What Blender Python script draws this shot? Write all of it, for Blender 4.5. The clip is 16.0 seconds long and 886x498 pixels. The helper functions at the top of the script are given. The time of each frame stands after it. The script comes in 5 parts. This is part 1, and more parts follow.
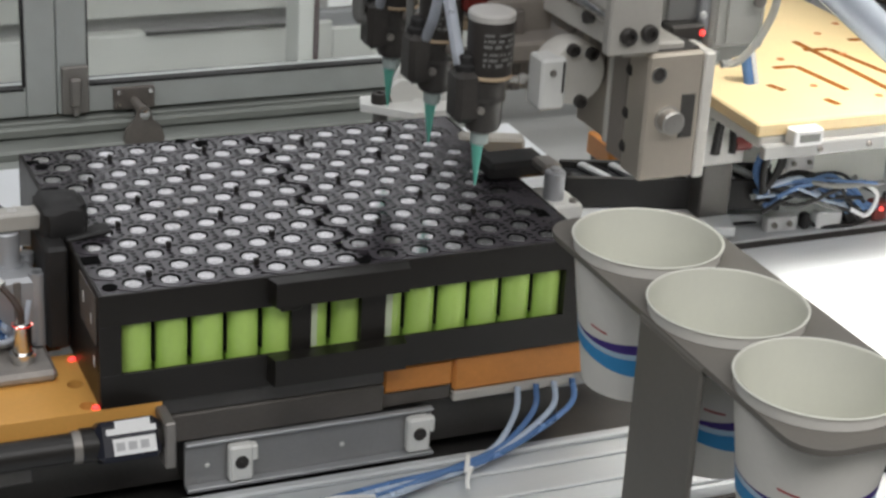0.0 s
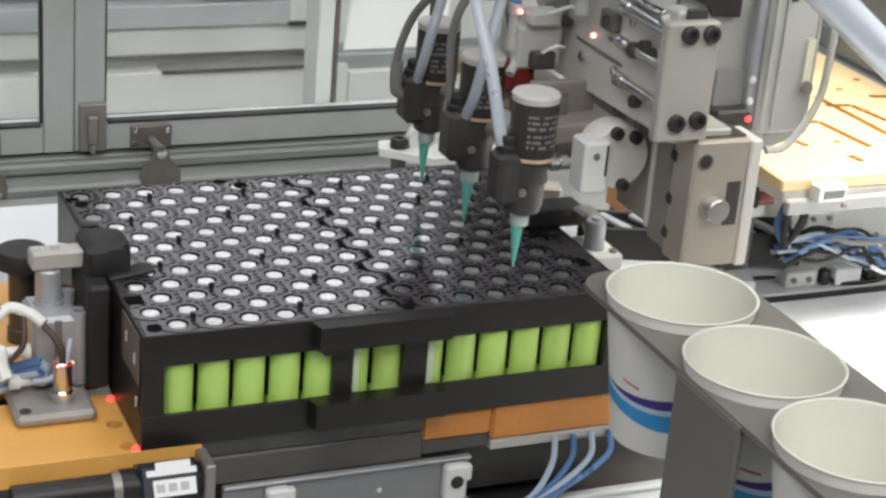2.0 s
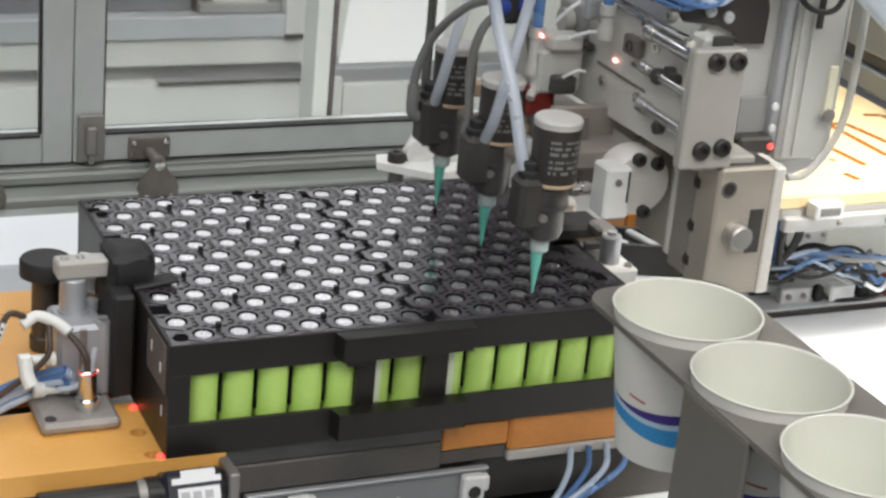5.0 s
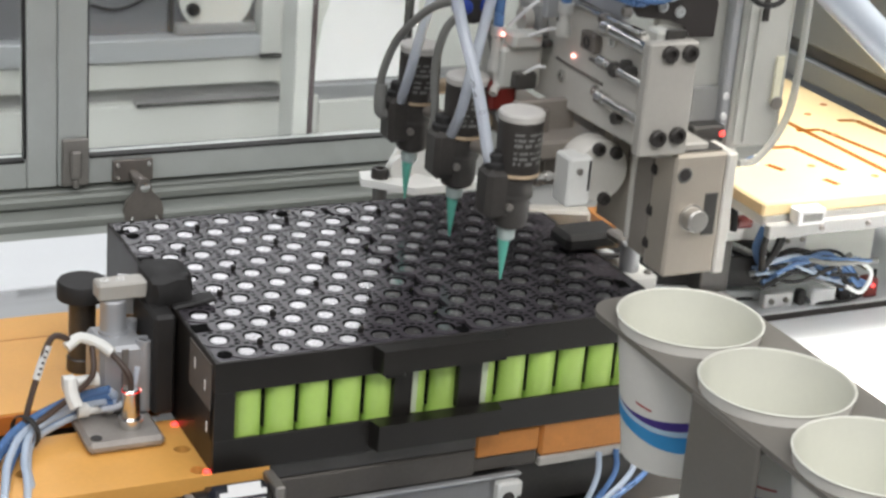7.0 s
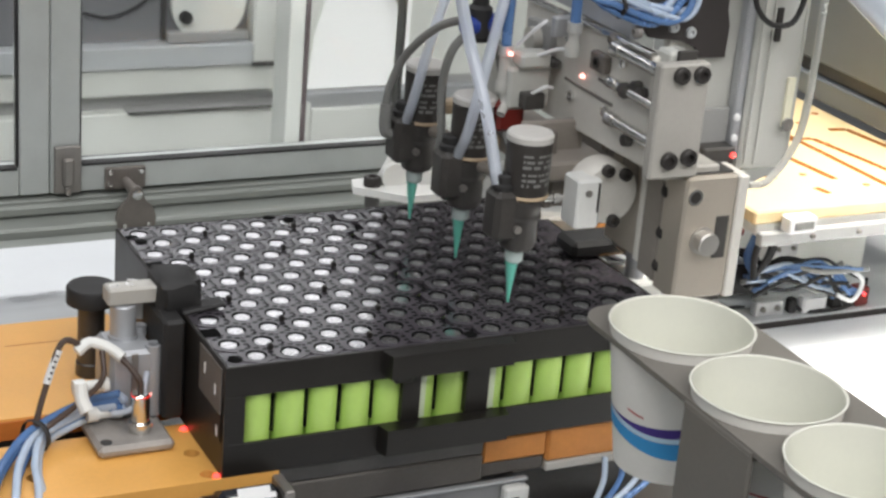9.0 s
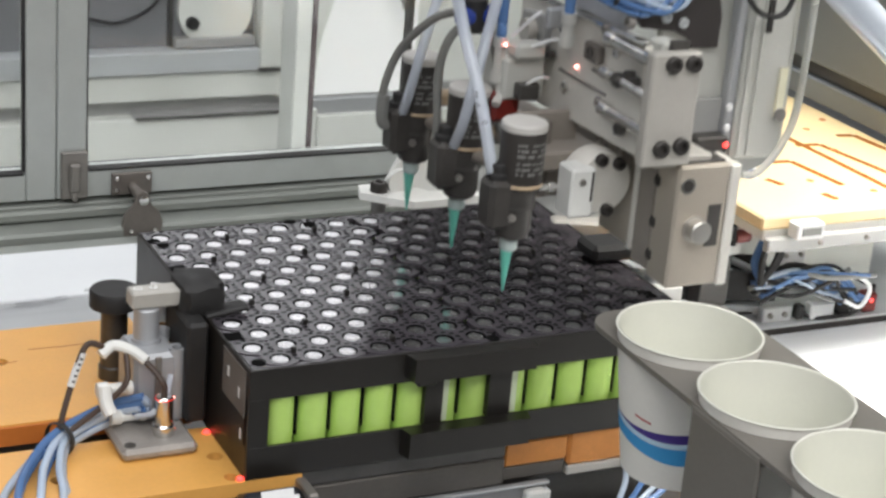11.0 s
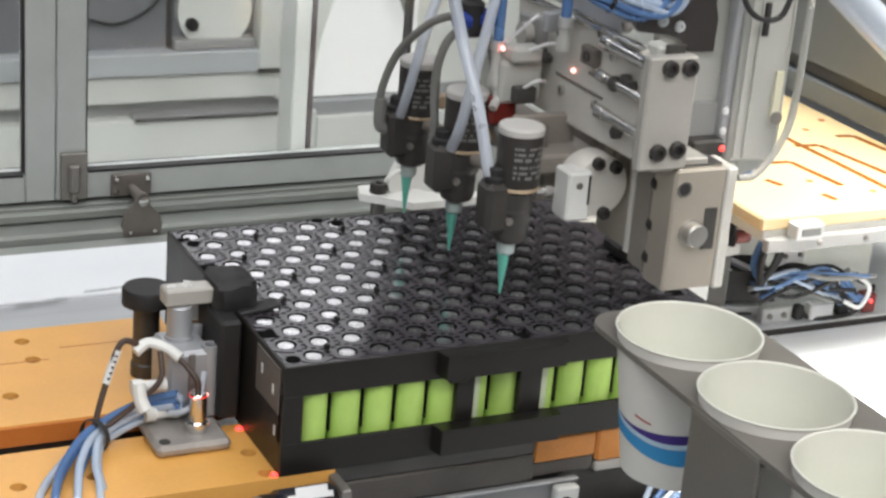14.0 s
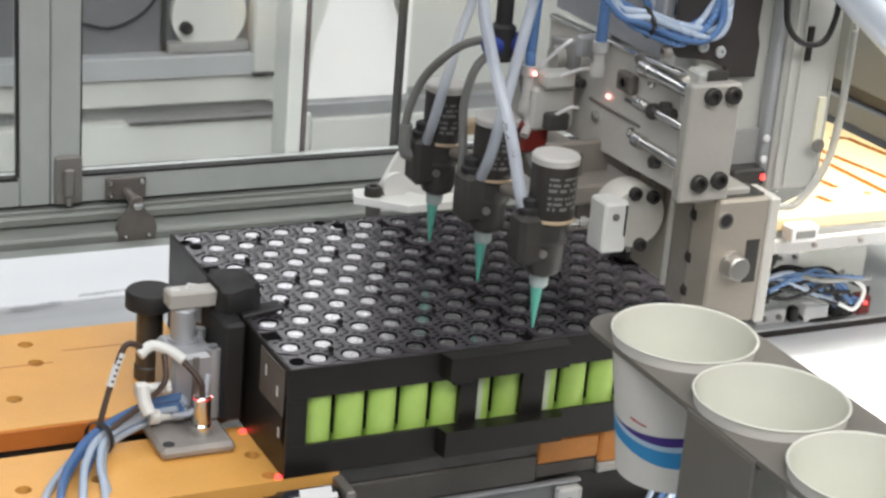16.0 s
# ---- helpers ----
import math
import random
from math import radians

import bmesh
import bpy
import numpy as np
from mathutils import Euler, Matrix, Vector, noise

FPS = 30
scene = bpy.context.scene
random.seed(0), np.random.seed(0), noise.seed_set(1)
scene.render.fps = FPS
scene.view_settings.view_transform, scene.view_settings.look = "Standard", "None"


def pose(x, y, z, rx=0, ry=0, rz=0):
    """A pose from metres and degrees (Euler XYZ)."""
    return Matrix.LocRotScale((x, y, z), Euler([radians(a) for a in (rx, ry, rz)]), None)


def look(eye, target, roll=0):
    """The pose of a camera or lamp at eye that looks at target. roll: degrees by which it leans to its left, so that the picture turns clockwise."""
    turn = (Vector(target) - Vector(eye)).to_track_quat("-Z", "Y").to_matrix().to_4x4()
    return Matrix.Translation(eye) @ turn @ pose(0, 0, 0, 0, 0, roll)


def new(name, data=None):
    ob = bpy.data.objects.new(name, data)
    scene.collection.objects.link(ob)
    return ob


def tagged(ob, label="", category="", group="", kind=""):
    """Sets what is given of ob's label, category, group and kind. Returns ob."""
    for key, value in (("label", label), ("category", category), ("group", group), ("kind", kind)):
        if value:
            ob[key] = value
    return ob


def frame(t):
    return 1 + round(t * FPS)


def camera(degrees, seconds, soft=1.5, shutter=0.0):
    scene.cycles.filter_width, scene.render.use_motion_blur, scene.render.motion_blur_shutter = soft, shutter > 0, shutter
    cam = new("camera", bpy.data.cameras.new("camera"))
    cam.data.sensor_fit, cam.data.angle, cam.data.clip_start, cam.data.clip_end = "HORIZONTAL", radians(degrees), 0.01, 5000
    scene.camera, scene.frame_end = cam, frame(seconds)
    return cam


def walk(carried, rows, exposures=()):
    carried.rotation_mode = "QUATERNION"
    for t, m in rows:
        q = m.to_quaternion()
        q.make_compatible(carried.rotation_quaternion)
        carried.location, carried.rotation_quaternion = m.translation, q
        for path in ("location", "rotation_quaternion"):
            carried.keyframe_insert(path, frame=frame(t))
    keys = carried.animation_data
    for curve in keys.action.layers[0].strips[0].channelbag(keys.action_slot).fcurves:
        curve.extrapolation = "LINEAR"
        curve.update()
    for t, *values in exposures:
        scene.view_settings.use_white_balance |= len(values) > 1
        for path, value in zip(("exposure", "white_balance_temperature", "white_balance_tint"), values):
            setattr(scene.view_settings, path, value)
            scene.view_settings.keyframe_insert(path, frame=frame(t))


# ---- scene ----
from mathutils.geometry import delaunay_2d_cdt

PATH = [
    (0.0, look((-0.2126, -0.8791, 1.4210), (0.1596, -0.0423, 1.0194), 3.35)),
    (0.5, look((-0.2270, -0.8621, 1.4191), (0.1635, -0.0358, 1.0133), 3.41)),
    (1.0, look((-0.2300, -0.8659, 1.4223), (0.1496, -0.0281, 1.0298), 4.32)),
    (1.5, look((-0.2291, -0.8632, 1.4201), (0.1496, -0.0212, 1.0360), 4.45)),
    (2.0, look((-0.2299, -0.8633, 1.4206), (0.1503, -0.0204, 1.0400), 4.83)),
    (2.5, look((-0.2320, -0.8636, 1.4211), (0.1526, -0.0216, 1.0427), 5.33)),
    (3.0, look((-0.2317, -0.8638, 1.4215), (0.1538, -0.0216, 1.0446), 5.54)),
    (3.5, look((-0.2337, -0.8639, 1.4222), (0.1527, -0.0217, 1.0462), 5.79)),
    (4.0, look((-0.2339, -0.8633, 1.4214), (0.1502, -0.0195, 1.0467), 6.13)),
    (6.5, look((-0.2797, -0.8659, 1.4300), (0.1337, -0.0337, 1.0604), 4.56)),
    (7.0, look((-0.2813, -0.8663, 1.4312), (0.1369, -0.0351, 1.0647), 4.73)),
    (7.5, look((-0.2819, -0.8673, 1.4310), (0.1399, -0.0368, 1.0670), 4.91)),
    (8.0, look((-0.2824, -0.8674, 1.4309), (0.1418, -0.0377, 1.0680), 4.88)),
    (8.5, look((-0.2818, -0.8674, 1.4309), (0.1411, -0.0370, 1.0683), 4.82)),
    (9.0, look((-0.2830, -0.8680, 1.4306), (0.1400, -0.0370, 1.0693), 4.93)),
    (11.5, look((-0.2828, -0.8666, 1.4286), (0.1372, -0.0325, 1.0709), 4.88)),
    (12.0, look((-0.2824, -0.8666, 1.4288), (0.1372, -0.0324, 1.0709), 4.87)),
    (12.5, look((-0.2839, -0.8671, 1.4298), (0.1358, -0.0329, 1.0719), 4.89)),
    (13.0, look((-0.2838, -0.8669, 1.4299), (0.1369, -0.0335, 1.0716), 4.91)),
    (13.5, look((-0.2828, -0.8671, 1.4293), (0.1375, -0.0334, 1.0714), 4.88)),
    (14.0, look((-0.2833, -0.8670, 1.4288), (0.1376, -0.0332, 1.0715), 4.86)),
    (14.5, look((-0.2835, -0.8674, 1.4291), (0.1376, -0.0337, 1.0717), 4.90)),
    (15.0, look((-0.2841, -0.8680, 1.4297), (0.1376, -0.0345, 1.0728), 4.81)),
    (15.5, look((-0.2833, -0.8676, 1.4298), (0.1393, -0.0343, 1.0734), 4.73)),
    (16.0, look((-0.2840, -0.8672, 1.4290), (0.1399, -0.0342, 1.0734), 4.78)),
]
cam = camera(26.87, 16.0, soft=2.65, shutter=0.5)
walk(cam, PATH, [(0.0, -0.42), (0.3, 0.08), (1.2, 0.16), (2.2, 0.06), (4.0, 0.06), (7.0, 0.13), (16.0, 0.14)])

# ---- world and light ----
world = bpy.data.worlds.new("world")
scene.world = world
world.use_nodes = True
world.node_tree.nodes["Background"].inputs[0].default_value = (0.9, 0.95, 1.0, 1)
world.node_tree.nodes["Background"].inputs[1].default_value = 0.15


def area_lamp(name, at, target, sx, sy, watts, colour=(1.0, 0.97, 0.92)):
    data = bpy.data.lights.new(name, "AREA")
    data.shape, data.size, data.size_y, data.energy, data.color = "RECTANGLE", sx, sy, watts, colour
    ob = new(name, data)
    ob.matrix_world = look(at, target)
    return ob


area_lamp("ceiling_lamp", (0.1, 0.1, 2.75), (0.1, 0.1, 0.0), 2.4, 0.8, 14, (0.97, 0.98, 1.0))
area_lamp("ceiling_lamp", (-0.9, -1.3, 2.75), (-0.9, -1.3, 0.0), 2.4, 0.8, 26, (0.97, 0.98, 1.0))
area_lamp("ceiling_lamp", (0.6, -2.0, 2.75), (0.6, -2.0, 0.0), 3.0, 0.8, 46, (1.0, 0.98, 0.96))
area_lamp("ceiling_lamp", (0.3, 2.0, 2.75), (0.3, 2.0, 0.0), 3.0, 0.6, 25, (0.97, 0.98, 1.0))
station = area_lamp("station_lamp", (0.75, -0.10, 1.95), (0.72, -0.10, 1.0), 0.5, 0.4, 5.6, (1.0, 0.97, 0.9))
station.data.spread = radians(55)
panel = area_lamp("ceiling_lamp", (1.4, 4.36, 2.75), (1.4, 4.36, 0.0), 1.5, 2.4, 17.5, (0.98, 0.97, 1.0))
panel.matrix_world = Matrix.Translation((1.30, 4.40, 2.75)) @ pose(0, 0, 0, 0, 0, -24)


# ---- materials ----
def mat(name, colour, rough=0.5, metal=0.0, vary=0.12, scale=30.0, fine=400.0, bump=0.15, stretch=(1, 1, 1), island=0.0, glow=0.0, clear=0.0, coat=0.0, dirt=0.0, spec=0.5):
    m = bpy.data.materials.new(name)
    m.use_nodes = True
    nt = m.node_tree
    b = nt.nodes["Principled BSDF"]
    link = nt.links.new
    tc = nt.nodes.new("ShaderNodeTexCoord")
    mp = nt.nodes.new("ShaderNodeMapping")
    mp.inputs["Scale"].default_value = stretch
    link(tc.outputs["Object"], mp.inputs["Vector"])
    n1 = nt.nodes.new("ShaderNodeTexNoise")
    n1.inputs["Scale"].default_value, n1.inputs["Detail"].default_value = scale, 5
    n2 = nt.nodes.new("ShaderNodeTexNoise")
    n2.inputs["Scale"].default_value, n2.inputs["Detail"].default_value = fine, 3
    link(mp.outputs[0], n1.inputs["Vector"])
    link(mp.outputs[0], n2.inputs["Vector"])
    add = nt.nodes.new("ShaderNodeMath")
    add.operation = "MULTIPLY_ADD"
    add.inputs[1].default_value = 0.35
    link(n2.outputs["Fac"], add.inputs[0])
    link(n1.outputs["Fac"], add.inputs[2])
    rng = nt.nodes.new("ShaderNodeMapRange")
    rng.inputs["From Min"].default_value, rng.inputs["From Max"].default_value = 0.35, 1.0
    rng.inputs["To Min"].default_value, rng.inputs["To Max"].default_value = 1 - vary, 1 + vary
    link(add.outputs[0], rng.inputs["Value"])
    hsv = nt.nodes.new("ShaderNodeHueSaturation")
    hsv.inputs["Color"].default_value = (*colour, 1)
    value = rng.outputs[0]
    if island:
        info = nt.nodes.new("ShaderNodeObjectInfo")
        ir = nt.nodes.new("ShaderNodeMapRange")
        ir.inputs["To Min"].default_value, ir.inputs["To Max"].default_value = 1 - island, 1 + island
        link(info.outputs["Random"], ir.inputs["Value"])
        mul = nt.nodes.new("ShaderNodeMath")
        mul.operation = "MULTIPLY"
        link(value, mul.inputs[0])
        link(ir.outputs[0], mul.inputs[1])
        value = mul.outputs[0]
    link(value, hsv.inputs["Value"])
    out = hsv.outputs[0]
    if dirt:
        n3 = nt.nodes.new("ShaderNodeTexNoise")
        n3.inputs["Scale"].default_value, n3.inputs["Detail"].default_value = scale * 0.6, 8
        link(mp.outputs[0], n3.inputs["Vector"])
        dr = nt.nodes.new("ShaderNodeMapRange")
        dr.inputs["From Min"].default_value, dr.inputs["From Max"].default_value = 0.58, 0.72
        dr.inputs["To Max"].default_value = dirt
        link(n3.outputs["Fac"], dr.inputs["Value"])
        mix = nt.nodes.new("ShaderNodeMixRGB")
        mix.inputs[2].default_value = (*[c * 0.35 for c in colour], 1)
        link(dr.outputs[0], mix.inputs[0])
        link(out, mix.inputs[1])
        out = mix.outputs[0]
    link(out, b.inputs["Base Color"])
    rr = nt.nodes.new("ShaderNodeMapRange")
    rr.inputs["To Min"].default_value, rr.inputs["To Max"].default_value = max(0.02, rough - 0.08), min(1, rough + 0.1)
    link(n1.outputs["Fac"], rr.inputs["Value"])
    link(rr.outputs[0], b.inputs["Roughness"])
    b.inputs["Metallic"].default_value = metal
    b.inputs["Specular IOR Level"].default_value = spec
    if coat:
        b.inputs["Coat Weight"].default_value, b.inputs["Coat Roughness"].default_value = coat, 0.15
    if bump:
        bp = nt.nodes.new("ShaderNodeBump")
        bp.inputs["Strength"].default_value, bp.inputs["Distance"].default_value = bump, 0.0005
        link(add.outputs[0], bp.inputs["Height"])
        link(bp.outputs[0], b.inputs["Normal"])
    if glow:
        b.inputs["Emission Color"].default_value = (*colour, 1)
        b.inputs["Emission Strength"].default_value = glow
    if clear:
        b.inputs["Transmission Weight"].default_value = clear
        b.inputs["IOR"].default_value = 1.35
    return m


M = {
    "black_plastic": mat("black_plastic", (0.0135, 0.0115, 0.0098), 0.4, vary=0.3, bump=0.25),
    "grey_plastic": mat("grey_plastic", (0.06, 0.054, 0.062), 0.16, vary=0.25, bump=0.2),
    # near-black without gloss, painted shade for holes, pits and gaps of the pack
    "recess_shade": mat("recess_shade", (0.006, 0.006, 0.006), 0.9, spec=0.05),
    "cell_green": mat("cell_green", (0.50, 0.73, 0.17), 0.32, vary=0.06, scale=60, bump=0.04, island=0.06, coat=0.3),
    "cell_end": mat("cell_end", (0.60, 0.59, 0.60), 0.15, 0.93, vary=0.1, scale=120, bump=0.1, island=0.1),
    "orange": mat("orange_bakelite", (0.83, 0.43, 0.11), 0.4, vary=0.12, scale=14, bump=0.1, dirt=0.12),
    "orange_dark": mat("orange_bakelite_edge", (0.55, 0.17, 0.03), 0.5, vary=0.15, scale=20),
    "alu": mat("brushed_aluminium", (0.48, 0.49, 0.50), 0.42, 0.5, vary=0.08, stretch=(0.1, 1, 1), scale=60, dirt=0.15),
    "alu_warm": mat("weathered_aluminium", (0.30, 0.315, 0.29), 0.5, 0.25, vary=0.1, stretch=(0.1, 1, 1), scale=60, dirt=0.2),
    "alu_pale": mat("pale_aluminium", (0.60, 0.62, 0.63), 0.45, 0.25, vary=0.06, stretch=(0.1, 1, 1), scale=50),
    "door_alu": mat("door_aluminium", (0.53, 0.555, 0.535), 0.45, 0.3, vary=0.06, scale=40, dirt=0.08),
    "alu_y": mat("brushed_aluminium_cross", (0.55, 0.55, 0.55), 0.42, 0.45, vary=0.08, stretch=(1, 0.1, 1), scale=60),
    "alu_z": mat("brushed_aluminium_upright", (0.47, 0.48, 0.50), 0.45, 0.45, vary=0.06, stretch=(1, 1, 0.1), scale=60),
    "plate_tan": mat("nickel_plate", (0.50, 0.48, 0.44), 0.4, 0.15, vary=0.08, scale=25, bump=0.08),
    "steel": mat("polished_steel", (0.72, 0.71, 0.69), 0.2, 1.0, vary=0.08),
    "steel_dark": mat("oxide_steel", (0.10, 0.095, 0.09), 0.4, 0.6, vary=0.2),
    # black lifted towards grey, with haze put into the colour
    "screw": mat("hazed_black_screw", (0.05, 0.045, 0.042), 0.45, 0.3, vary=0.25),
    "holder": mat("grey_sheet_metal", (0.21, 0.195, 0.175), 0.5, 0.25, vary=0.1, scale=18, dirt=0.1),
    "paper": mat("white_paper", (0.84, 0.82, 0.77), 0.75, vary=0.04, scale=50, bump=0.1),
    "paper_in": mat("waxed_paper", (0.74, 0.74, 0.66), 0.55, vary=0.04, scale=30, bump=0.05),
    "ink_blue": mat("blue_ink", (0.04, 0.32, 0.68), 0.6, vary=0.1),
    "ink_purple": mat("purple_ink", (0.06, 0.03, 0.25), 0.6, vary=0.1),
    "ink_sky": mat("pale_blue_ink", (0.55, 0.72, 0.88), 0.6, vary=0.1),
    "ink_red": mat("red_ink", (0.5, 0.12, 0.12), 0.6, vary=0.1),
    "white_bed": mat("white_board", (0.82, 0.84, 0.86), 0.4, vary=0.05, scale=14, stretch=(0.35, 1, 1), dirt=0.3),
    "white_paint": mat("white_paint", (0.76, 0.77, 0.72), 0.5, vary=0.05, scale=9, bump=0.05, dirt=0.05),
    "white_plastic": mat("white_plastic", (0.78, 0.78, 0.75), 0.4, vary=0.06),
    "grey_paint": mat("grey_paint", (0.36, 0.36, 0.35), 0.5, vary=0.08, scale=12, dirt=0.1),
    "rubber": mat("black_rubber", (0.02, 0.019, 0.019), 0.6, vary=0.3, bump=0.4, scale=80),
    "hose_grey": mat("grey_hose", (0.22, 0.22, 0.21), 0.5, vary=0.15),
    "hose_clear": mat("clear_hose", (0.86, 0.91, 1.0), 0.3, vary=0.06, clear=0.55, coat=0.2),
    "hose_blue": mat("blue_hose", (0.15, 0.29, 0.58), 0.25, vary=0.15, clear=0.35, coat=0.3),
    "hose_pale": mat("pale_blue_hose", (0.66, 0.77, 0.92), 0.25, vary=0.12, clear=0.35, coat=0.3),
    "blue_plastic": mat("blue_plastic", (0.02, 0.05, 0.28), 0.35, vary=0.2),
    "cable_brown": mat("brown_cable", (0.07, 0.045, 0.035), 0.5, vary=0.2),
    "needle": mat("green_needle", (0.22, 0.74, 0.60), 0.35, vary=0.06, clear=0.3),
    "needle_hub": mat("clear_hub", (0.68, 0.78, 0.76), 0.3, clear=0.3),
    "label_white": mat("white_label", (0.82, 0.82, 0.82), 0.55, vary=0.05),
    "ink_grey": mat("grey_print", (0.20, 0.20, 0.19), 0.6, vary=0.15),
    "red_plastic": mat("dark_red_plastic", (0.16, 0.02, 0.015), 0.35, vary=0.2),
    "led": mat("red_led", (1.0, 0.06, 0.05), 0.4, glow=2.5, bump=0),
    "led_white": mat("hot_led", (1.0, 0.42, 0.36), 0.4, glow=3.5, bump=0),
    "led_dim": mat("dim_led", (1.0, 0.03, 0.02), 0.4, glow=1.0, bump=0),
    "ceiling": mat("dark_factory_ceiling", (0.16, 0.16, 0.165), 0.8, vary=0.1, scale=3),
    "room": mat("painted_wall", (0.32, 0.32, 0.31), 0.8, vary=0.04, scale=3),
    "floor": mat("epoxy_floor", (0.22, 0.23, 0.23), 0.4, vary=0.1, scale=3),
    "tan": mat("tan_block", (0.55, 0.42, 0.28), 0.5),
    "glass": mat("door_glass", (0.95, 0.97, 0.97), 0.03, vary=0.0, bump=0, clear=1.0),
    "gloss_black": mat("gloss_black", (0.02, 0.02, 0.022), 0.08, vary=0.2, bump=0.03),
    "wire_blue": mat("dull_blue_wire", (0.10, 0.19, 0.38), 0.4, vary=0.2),
    "orange_block": mat("deep_orange_bakelite", (0.60, 0.235, 0.05), 0.45, vary=0.2, scale=22, bump=0.12, dirt=0.2),
    "fitting": mat("cloudy_plastic", (0.74, 0.73, 0.69), 0.35, vary=0.12, clear=0.35),
    "ink_pale": mat("pale_print", (0.45, 0.45, 0.46), 0.6, vary=0.2),
    "base_worn": mat("worn_aluminium", (0.36, 0.335, 0.31), 0.5, 0.25, vary=0.22, scale=40, dirt=0.35),
    # valve black raised to carry the haze around the head
    "valve_haze": mat("hazed_valve_plastic", (0.05, 0.045, 0.041), 0.42, vary=0.35, scale=45, bump=0.2),
    "scuff_grey": mat("grey_scuff", (0.40, 0.41, 0.42), 0.6, vary=0.2),
    "channel_shade": mat("shaded_zinc", (0.30, 0.30, 0.30), 0.4, 0.3, vary=0.12, scale=20, dirt=0.2),
    "navy": mat("navy_plastic", (0.012, 0.013, 0.022), 0.35, vary=0.2),
    "dark_pane": mat("machine_interior", (0.20, 0.20, 0.21), 0.35, vary=0.2, scale=6),
}


# ---- mesh helpers: millimetres of the machine, x along the line, y away, z up from the pack's top ----
ORIGIN = {}


def world_at(x, y, z):
    return Vector((x / 1000, y / 1000, 1 + z / 1000))


def thing(name, origin, label, category, group="", kind=""):
    ob = new(name)
    ob.empty_display_size = 0.01
    ob.location = world_at(*origin)
    ORIGIN[ob.name] = Vector(origin)
    return tagged(ob, label, category, group, kind)


def part(name, bm, material, parent, label="", smooth=True, kind=""):
    """Links a bmesh, drawn in machine millimetres, as one mesh under a thing or a part."""
    top = parent
    while top.parent:
        top = top.parent
    o = ORIGIN[top.name]
    bmesh.ops.translate(bm, verts=bm.verts, vec=-o)
    bmesh.ops.scale(bm, verts=bm.verts, vec=(0.001,) * 3)
    me = bpy.data.meshes.new(name)
    bm.to_mesh(me)
    bm.free()
    if smooth:
        me.shade_smooth()
        me.set_sharp_from_angle(angle=radians(35))
    me.materials.append(material)
    ob = new(name, me)
    ob.parent = parent
    return tagged(ob, label, kind=kind)


def solid(name, bm, material, label="", category="", kind="structure"):
    """A piece of the setting: one mesh at top level, in machine millimetres."""
    bmesh.ops.scale(bm, verts=bm.verts, vec=(0.001,) * 3)
    bmesh.ops.translate(bm, verts=bm.verts, vec=(0, 0, 1))
    me = bpy.data.meshes.new(name)
    bm.to_mesh(me)
    bm.free()
    me.materials.append(material)
    ob = new(name, me)
    return tagged(ob, label, category, kind=kind)


def box(x0, x1, y0, y1, z0, z1, bevel=0.6, bm=None, turn=None):
    bm = bm or bmesh.new()
    c = Vector(((x0 + x1) / 2, (y0 + y1) / 2, (z0 + z1) / 2))
    made = bmesh.ops.create_cube(bm, size=1.0)["verts"]
    bmesh.ops.scale(bm, verts=made, vec=(abs(x1 - x0), abs(y1 - y0), abs(z1 - z0)))
    edges = list({e for v in made for e in v.link_edges})
    faces = list({f for v in made for f in v.link_faces})
    if bevel:
        r = bmesh.ops.bevel(bm, geom=edges, offset=min(bevel, abs(x1 - x0) / 3, abs(y1 - y0) / 3, abs(z1 - z0) / 3), segments=1, profile=0.6, affect="EDGES")
        made = list({v for f in r["faces"] for v in f.verts} | {v for f in faces if f.is_valid for v in f.verts})
    if turn:
        bmesh.ops.rotate(bm, verts=made, cent=(0, 0, 0), matrix=turn.to_3x3())
    bmesh.ops.translate(bm, verts=made, vec=c)
    return bm


def lathe(axis_at, profile, axis="z", n=24, bm=None, caps=True):
    """A turned body: profile rows of (radius, height along the axis)."""
    bm = bm or bmesh.new()
    cx, cy, cz = axis_at
    rings = []
    for r, h in profile:
        ring = []
        for k in range(n):
            a = 2 * math.pi * k / n
            u, v = r * math.cos(a), r * math.sin(a)
            p = {"z": (u, v, h), "y": (u, h, -v), "x": (h, u, v)}[axis]
            ring.append(bm.verts.new((cx + p[0], cy + p[1], cz + p[2])))
        rings.append(ring)
    for a, b in zip(rings, rings[1:]):
        for k in range(n):
            bm.faces.new((a[k], a[(k + 1) % n], b[(k + 1) % n], b[k]))
    if caps:
        bm.faces.new(rings[0][::-1])
        bm.faces.new(rings[-1])
    bmesh.ops.recalc_face_normals(bm, faces=bm.faces)
    return bm


def spline(points, steps=8):
    pts = [Vector(p) for p in points]
    pts = [2 * pts[0] - pts[1]] + pts + [2 * pts[-1] - pts[-2]]
    out = []
    for a, b, c, d in zip(pts, pts[1:], pts[2:], pts[3:]):
        for k in range(steps):
            t = k / steps
            out.append(0.5 * ((2 * b) + (c - a) * t + (2 * a - 5 * b + 4 * c - d) * t * t + (3 * b - a - 3 * c + d) * t ** 3))
    return out + [pts[-2]]


